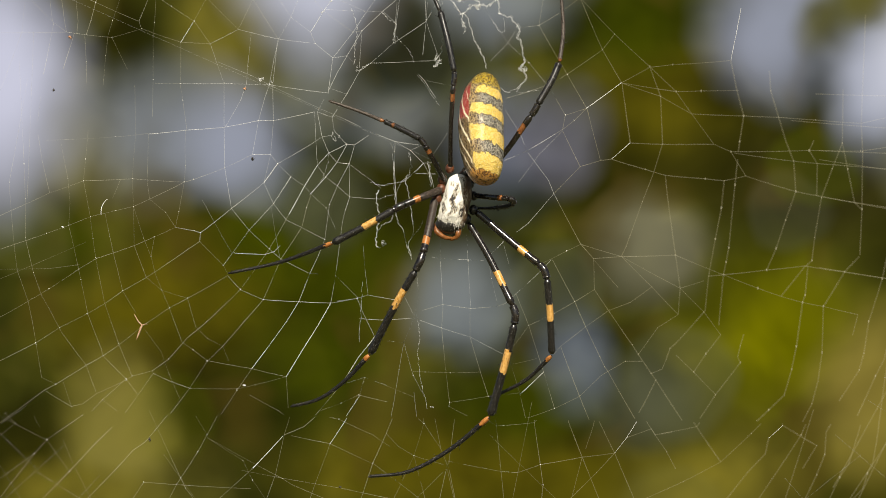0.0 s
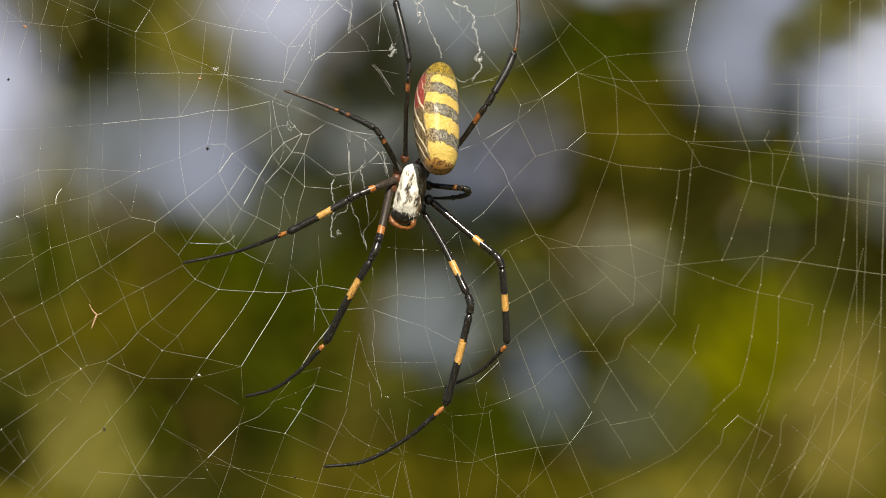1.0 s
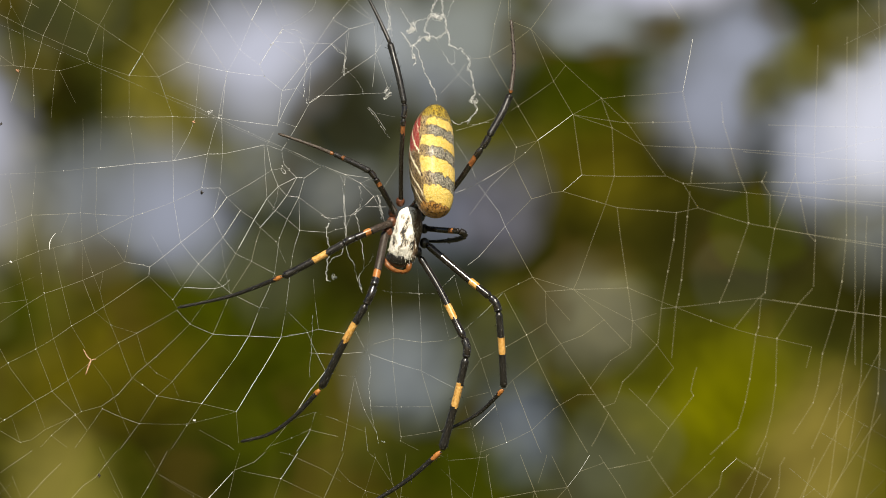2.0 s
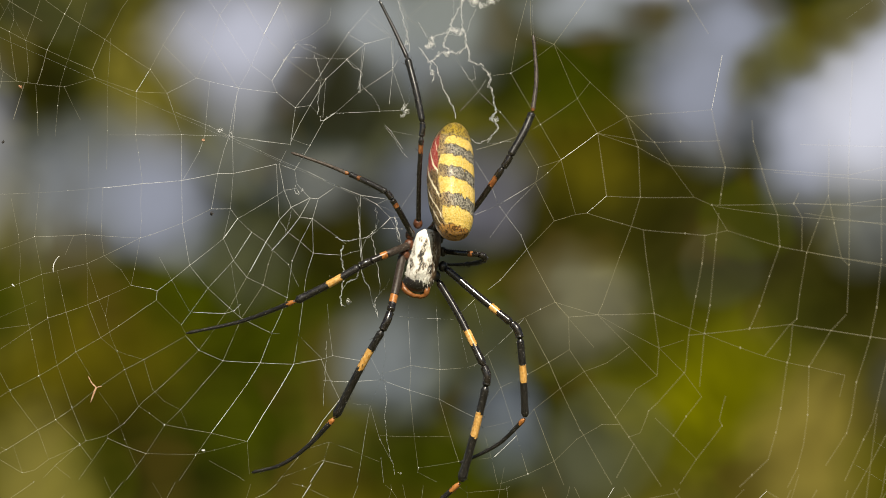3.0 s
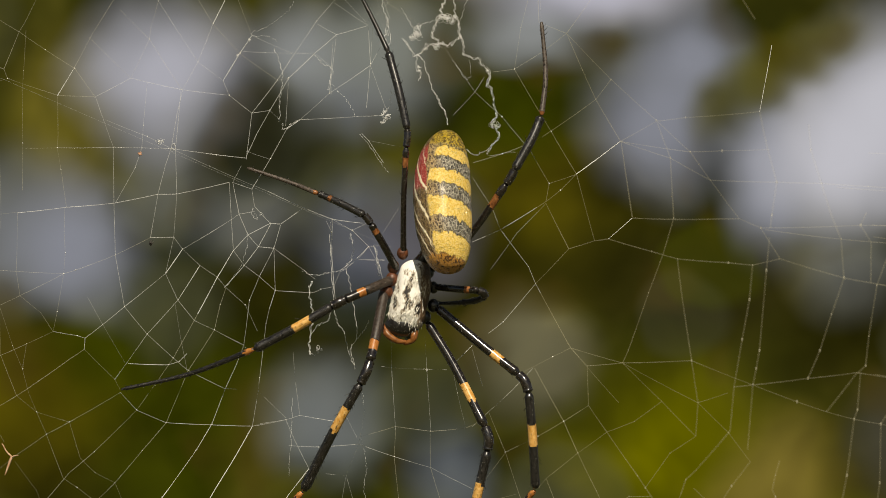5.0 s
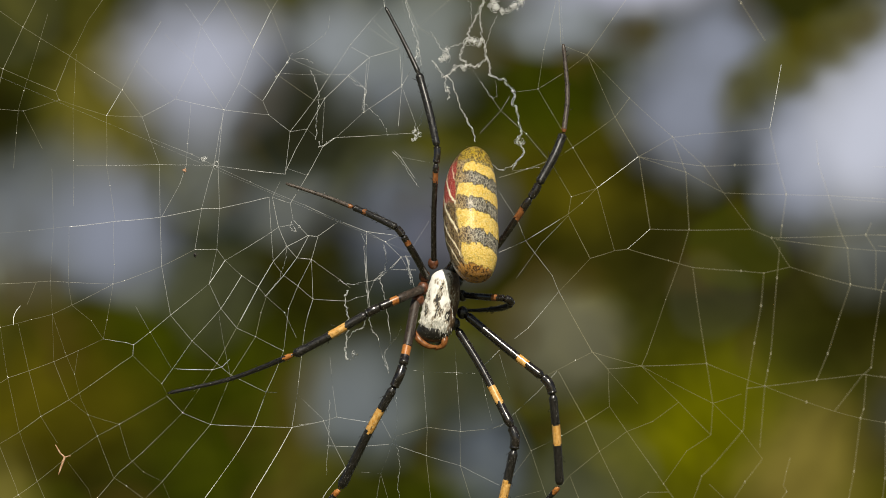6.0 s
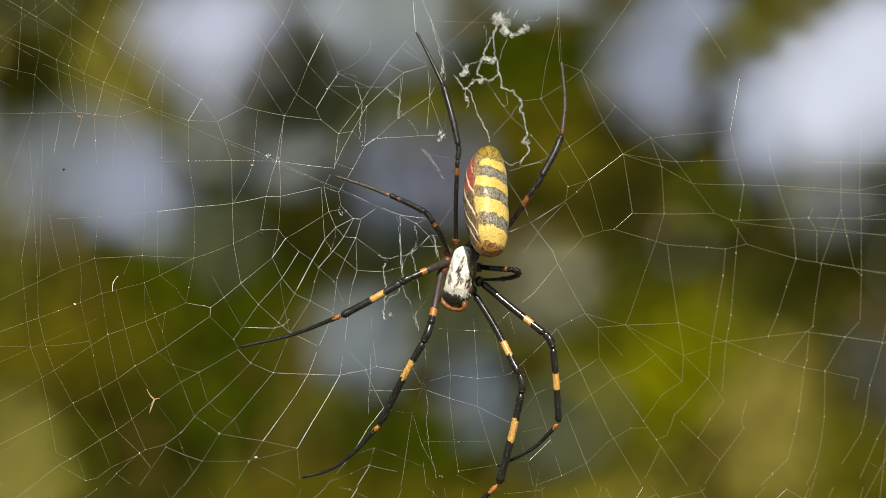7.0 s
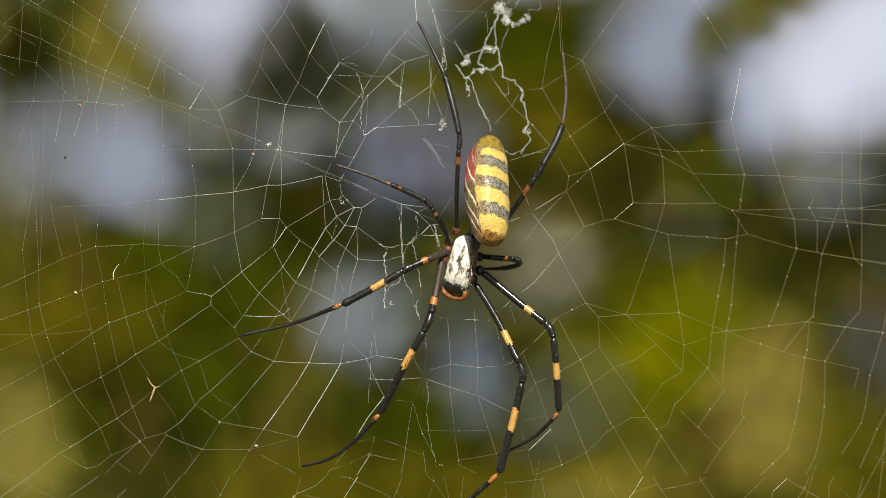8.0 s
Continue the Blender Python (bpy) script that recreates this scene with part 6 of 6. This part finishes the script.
def make_web():
    rng = random.Random(11)
    web = new("orb_web")
    web.matrix_world = VIEW @ pose(0, PLANE, 0)
    tagged(web, "large irregular orb web of fine pale silk lines", "spider web")
    depth = -0.5
    for region in (web_upper_left, web_lower_left, web_hub, web_upper_right, web_lower_right, web_foot, web_outskirts):
        region(web)

    # the rim of the web, carried on to its anchor lines
    def spot(a, s):
        return (HUB[0] + (74 + s) * math.cos(a), HUB[1] - 4 + (58 + s) * math.sin(a), depth)

    count = 54
    angles = [2 * math.pi * (n + rng.uniform(-0.25, 0.25)) / count for n in range(count)]
    for a in angles:
        bm = bmesh.new()
        strand(bm, [spot(a, 0), spot(a + rng.uniform(-0.01, 0.01), 15), spot(a, 34)], rng.choice((0.010, 0.014)))
        part("radial_thread", bm, SILK, web)
    for s in (5, 12, 20, 28, 34):
        bm = bmesh.new()
        for a, c in zip(angles, angles[1:] + [angles[0] + 2 * math.pi]):
            if s == 34 or rng.random() < 0.8:
                strand(bm, [spot(a, s + rng.uniform(-1, 1) * (s < 34)), spot(c, s + rng.uniform(-1, 1) * (s < 34))], 0.03 if s == 34 else 0.012)
        part("spiral_thread", bm, SILK, web)
    # barrier lines that run on to the shrubs and the ground
    for x0, y0, x1, y1 in GUYS:
        bm = bmesh.new()
        strand(bm, [(x0, y0, -3.0), ((x0 + x1) / 2, (y0 + y1) / 2, -2.5), (x1, y1, -2.0)], 0.012)
        part("guy_thread", bm, SILK, web)
    down = web.matrix_world.inverted()
    for x, y, end in ((-85, -40, Vector((-0.5, 2.7, 0.0))), (70, -60, Vector((0.45, 2.6, 0.0))), (10, -85, Vector((0.02, 2.2, 0.0)))):
        bm = bmesh.new()
        e = down @ end
        strand(bm, [(x, y, depth), (e.x * 1000, e.z * 1000, -e.y * 1000)], 0.03)
        part("anchor_thread", bm, SILK, web)

    # loose silk round the hub and above the abdomen
    for amp, r, pts in SLACK:
        bm = bmesh.new()
        for k in range(4 if r > 0.025 else 1):
            strand(bm, curly([(u + rng.uniform(-0.12, 0.12), v + rng.uniform(-0.2, 0.2)) for u, v in pts], amp * 0.9, rng, 9 + 3 * k, depth + 0.6), r * (0.62, 0.48, 0.42, 0.36)[k])
        part("slack_thread", bm, FLUFF, web)
    for wander, count, pts in ROPES:
        bm = bmesh.new()
        rope(bm, pts, wander, count, rng, depth + 0.6)
        part("slack_thread", bm, FLUFF, web)
    for u, v, size, n in TUFTS:
        bm = bmesh.new()
        tuft(bm, (u, v), size, n, rng, depth + 0.6)
        part("silk_tuft", bm, FLUFF, web, "matted white silk tuft")

GUYS = [(*(-60.5, 39.4), *(-0.3, 12.6)), (*(-4.7, 58.6), *(-4.3, 43.4)), (*(16.8, 58.6), *(17.4, 38.4)), (*(-3.7, 50.2), *(-0.2, 35.2))]
SLACK = [
    (0.13, 0.0165, [(-4.0, -9.4), (-3.5, -12.8), (-3.7, -14.9), (-3.3, -18.7), (-2.4, -23.8)]),
    (0.13, 0.0165, [(-3.8, -4.3), (-3.6, -6.4), (-4.0, -8.5)]),
    (0.10, 0.018, [(-11.9, -4.9), (-12.2, -8.7), (-12.4, -13.8)]),
]
# half width of the wander, count of fibres, then places
ROPES = [
    (0.18, 3, [(8.3, 46.3), (8.0, 45.2), (8.4, 44.3), (9.0, 43.3), (10.1, 42.8), (11.4, 43.4), (12.3, 43.7), (11.8, 44.3), (12.5, 43.6), (11.4, 43.0), (9.6, 42.4)]),
    (0.12, 4, [(7.8, 44.1), (7.5, 43.7), (6.7, 41.8), (6.0, 40.6), (5.6, 39.3), (6.3, 39.1), (7.3, 39.0)]),
    (0.12, 3, [(7.6, 43.6), (7.2, 42.4), (7.4, 40.9), (7.3, 39.8), (7.7, 38.5)]),
    (0.08, 1, [(9.3, 42.1), (8.5, 40.5), (8.2, 39.3), (7.7, 38.2)]),
    (0.14, 5, [(7.7, 38.5), (7.9, 37.1), (6.9, 36.0), (5.7, 36.2), (4.9, 36.8), (4.8, 37.6), (5.4, 39.0)]),
    (0.10, 2, [(1.1, 40.3), (2.0, 39.0), (2.6, 38.1), (3.4, 38.3), (5.2, 39.0)]),
    (0.14, 4, [(5.7, 36.2), (4.1, 35.8), (2.9, 34.8), (2.1, 35.6), (1.3, 36.6)]),
    (0.10, 3, [(2.9, 34.8), (2.9, 33.1), (3.3, 32.8), (3.1, 31.7)]),
    (0.08, 4, [(2.9, 34.9), (3.6, 34.2), (4.1, 32.5), (5.0, 30.3), (5.9, 28.6), (6.5, 26.8)]),
    (0.14, 5, [(7.9, 37.1), (8.3, 36.2), (8.5, 34.8), (10.0, 34.3), (10.9, 33.0), (11.2, 32.7), (11.2, 31.5), (11.7, 29.6), (12.0, 27.7), (11.6, 26.8), (12.3, 25.7), (11.6, 24.3), (10.8, 23.1)]),
    (0.10, 2, [(11.4, 24.2), (9.6, 23.2), (8.5, 23.9)]),
    (0.06, 1, [(10.8, 23.1), (12.7, 23.3), (14.2, 23.5)]),
    (0.08, 1, [(8.9, 34.3), (9.1, 32.7), (8.6, 32.0), (7.8, 33.1), (7.1, 34.2)]),
    (0.10, 3, [(-0.6, 39.2), (-0.4, 37.5), (-1.0, 36.9), (-0.9, 36.0)]),
    (0.07, 2, [(-2.2, 45.1), (-1.4, 42.1), (-0.8, 39.7), (-0.5, 38.8), (-0.8, 36.8)]),
    (0.08, 2, [(-0.5, 38.8), (-0.1, 36.3), (-1.1, 36.0)]),
    (0.08, 2, [(0.0, 31.3), (-0.3, 29.1), (-1.3, 27.9)]),
    (0.05, 1, [(-3.8, 25.7), (-2.6, 24.2), (-1.0, 21.7), (-0.4, 21.2)]),
    (0.06, 1, [(12.5, 43.7), (12.3, 44.8), (13.9, 44.9), (14.0, 46.2)]),
    (0.10, 1, [(5.9, 44.4), (6.1, 43.0), (6.2, 41.3)]),
    (0.08, 1, [(8.4, 45.7), (9.4, 46.1), (9.9, 47.0)]),
    (0.10, 1, [(10.1, 45.2), (10.8, 46.4)]),
    (0.08, 2, [(-10.7, 9.9), (-9.7, 9.5), (-8.8, 9.4), (-8.0, 9.6), (-7.0, 9.8), (-5.9, 10.0), (-4.7, 10.9)]),
    (0.10, 4, [(-9.5, 8.8), (-9.8, 7.5), (-9.6, 5.8), (-9.6, 4.1), (-9.8, 2.0), (-9.9, 0.7), (-9.3, 0.1)]),
    (0.06, 2, [(-7.3, 15.6), (-7.3, 11.7), (-7.2, 8.3), (-7.0, 5.8), (-6.8, 4.5), (-6.6, 3.7), (-6.0, 3.1), (-5.6, 1.5), (-5.1, -0.2), (-4.6, -1.5)]),
    (0.08, 2, [(-5.1, 14.3), (-4.7, 12.6), (-5.0, 11.3), (-5.7, 10.4)]),
    (0.07, 2, [(-5.6, 10.2), (-5.1, 8.3), (-4.7, 5.8), (-4.4, 3.2), (-4.5, 1.9), (-5.1, 0.8), (-4.6, -1.0)]),
    (0.08, 2, [(-4.5, 1.9), (-3.7, 2.8), (-3.2, 3.6), (-3.0, 4.2)]),
    (0.10, 3, [(-2.2, 12.9), (-2.0, 11.7), (-1.9, 10.4), (-1.6, 9.1)]),
    (0.07, 2, [(-9.8, 2.4), (-8.8, 3.7), (-7.7, 4.1), (-7.2, 5.8)]),
    (0.09, 2, [(-16.3, 17.3), (-16.4, 16.5), (-15.9, 16.1), (-16.0, 16.7)]),
    (0.07, 1, [(-17.0, 14.4), (-17.1, 12.7), (-17.7, 11.0), (-18.6, 9.4), (-19.6, 8.0)]),
    (0.07, 1, [(-16.5, 37.6), (-14.8, 38.2), (-12.6, 39.6), (-11.5, 40.7), (-11.2, 42.4)]),
    (0.08, 1, [(-16.2, 37.3), (-15.1, 37.2), (-14.0, 37.1), (-13.4, 36.6)]),
    (0.07, 2, [(-13.7, 35.8), (-13.1, 34.3), (-12.7, 32.6), (-13.0, 30.1), (-13.1, 28.0), (-13.3, 27.3)]),
    (0.07, 2, [(-9.1, 35.1), (-8.1, 34.0), (-7.0, 33.4), (-7.2, 32.1), (-7.5, 30.9)]),
    (0.06, 1, [(-7.4, 32.0), (-6.4, 30.8), (-5.3, 29.8), (-4.7, 28.7), (-4.3, 27.6)]),
    (0.07, 2, [(-12.6, 27.1), (-12.8, 26.4), (-12.2, 26.6), (-11.5, 27.1), (-10.8, 27.5)]),
]
# places, sizes in mm and counts of curls
TUFTS = [(8.1, 44.9, 1.5, 44), (8.9, 43.5, 1.3, 34), (11.4, 43.3, 0.9, 20), (6.6, 39.1, 1.2, 34), (2.5, 37.3, 1.25, 30), (5.2, 35.9, 0.75, 16), (3.0, 33.1, 0.5, 8), (11.6, 26.8, 0.75, 16), (-1.1, 27.6, 0.95, 18), (-0.9, 36.6, 0.5, 8),
         (9.8, 42.5, 0.6, 8), (4.0, 35.8, 0.5, 8), (-26.9, 25.3, 0.9, 10), (-25.6, 24.2, 0.7, 8), (-1.6, -23.3, 0.6, 3), (-8.9, 0.8, 0.5, 8), (-16.5, 36.8, 0.3, 6), (-17.8, 34.9, 0.3, 6), (-15.3, 16.5, 0.4, 6)]
make_web()


# ---- scraps caught in the web ----
STRAW = chitin("dry_straw", (0.38, 0.19, 0.10), (0.72, 0.52, 0.36), 0.6)
DUST = chitin("dark_dust", (0.012, 0.010, 0.009), (0.10, 0.085, 0.07), 0.7)
RUST = chitin("rust_bud", (0.35, 0.16, 0.08), (0.62, 0.40, 0.26), 0.6)


def make_scrap():
    """A forked dry stem."""
    ob = new("plant_scrap")
    ob.matrix_world = at(*(-44.5, -11.4), -0.3)
    tagged(ob, "curved dry forked plant scrap caught in the web", "plant debris")
    for line in ([(-1.15, 1.7, 0.06), (-0.6, 0.7, 0.09), (-0.1, 0.15, 0.12), (-0.3, -0.5, 0.15), (-0.85, -2.0, 0.06)], [(0.75, 0.3, 0.03), (0.3, 0.25, 0.06), (-0.15, 0.05, 0.09)]):
        bm = bmesh.new()
        tube(bm, spline([(x * MM, 0, z * MM, r * MM) for x, z, r in line], 6), 8)
        part("stem", bm, STRAW, ob)


def make_specks():
    rng = random.Random(3)
    for (u, v), size, skin, label in (((-28.2, 13.3), 0.30, DUST, "dark shrivelled dust speck caught in the web"), ((-55.2, 31.3), 0.26, RUST, "small rusty bud scale caught in the web"),
                                      ((-57.6, 23.5), 0.24, DUST, "dark shrivelled dust speck caught in the web"), ((-29.3, 23.7), 0.22, RUST, "small rusty bud scale caught in the web"),
                                      ((-43.4, -28.2), 0.26, DUST, "dark shrivelled dust speck caught in the web"), ((-29.4, -20.2), 0.22, FLUFF, "pale grain of matted silk in the web"),
                                      ((-56.3, 3.2), 0.20, FLUFF, "pale grain of matted silk in the web"), ((-15.2, -35.2), 0.16, DUST, "dark shrivelled dust speck caught in the web")):
        bm = bmesh.new()
        ellipsoid(bm, (0, 0, 0), (size * MM, size * 0.55 * MM, size * 0.7 * MM), rings=8, segments=10)
        for w in bm.verts:
            w.co *= 1 + 0.9 * noise.noise(w.co * 6000 + Vector((u, v, 0)))
        for _ in range(5):
            d = Vector((rng.uniform(-1, 1), rng.uniform(-1, 1), rng.uniform(-1, 1))).normalized() * size * MM
            e = d + Vector((rng.uniform(-1, 1), rng.uniform(-1, 1), rng.uniform(-1, 1))) * size * 0.9 * MM
            tube(bm, [(*(d * 0.5), 0.05 * MM), (*d, 0.035 * MM), (*e, 0.012 * MM)], 5)
        ob = new("dust_speck", mesh_of("dust_speck", bm, skin))
        ob.matrix_world = at(u, v, -0.4) @ pose(0, 0, 0, rng.uniform(0, 90), rng.uniform(0, 90), 0)
        tagged(ob, label, "debris", "specks caught in the web")


def make_straw():
    ob = new("silk_shred")
    ob.matrix_world = at(*(-50.2, 6.4), -0.4)
    tagged(ob, "pale curved shred hanging in the web", "debris")
    bm = bmesh.new()
    tube(bm, spline([(x * MM, 0, z * MM, r * MM) for x, z, r in ((0.5, 1.0, 0.03), (0.0, 0.4, 0.05), (-0.35, -0.4, 0.06), (-0.4, -1.4, 0.03))], 6), 6)
    part("shred", bm, FLUFF, ob)


make_scrap()
make_specks()
make_straw()


def motions():
    """The place is still; the camera alone moves."""


motions()
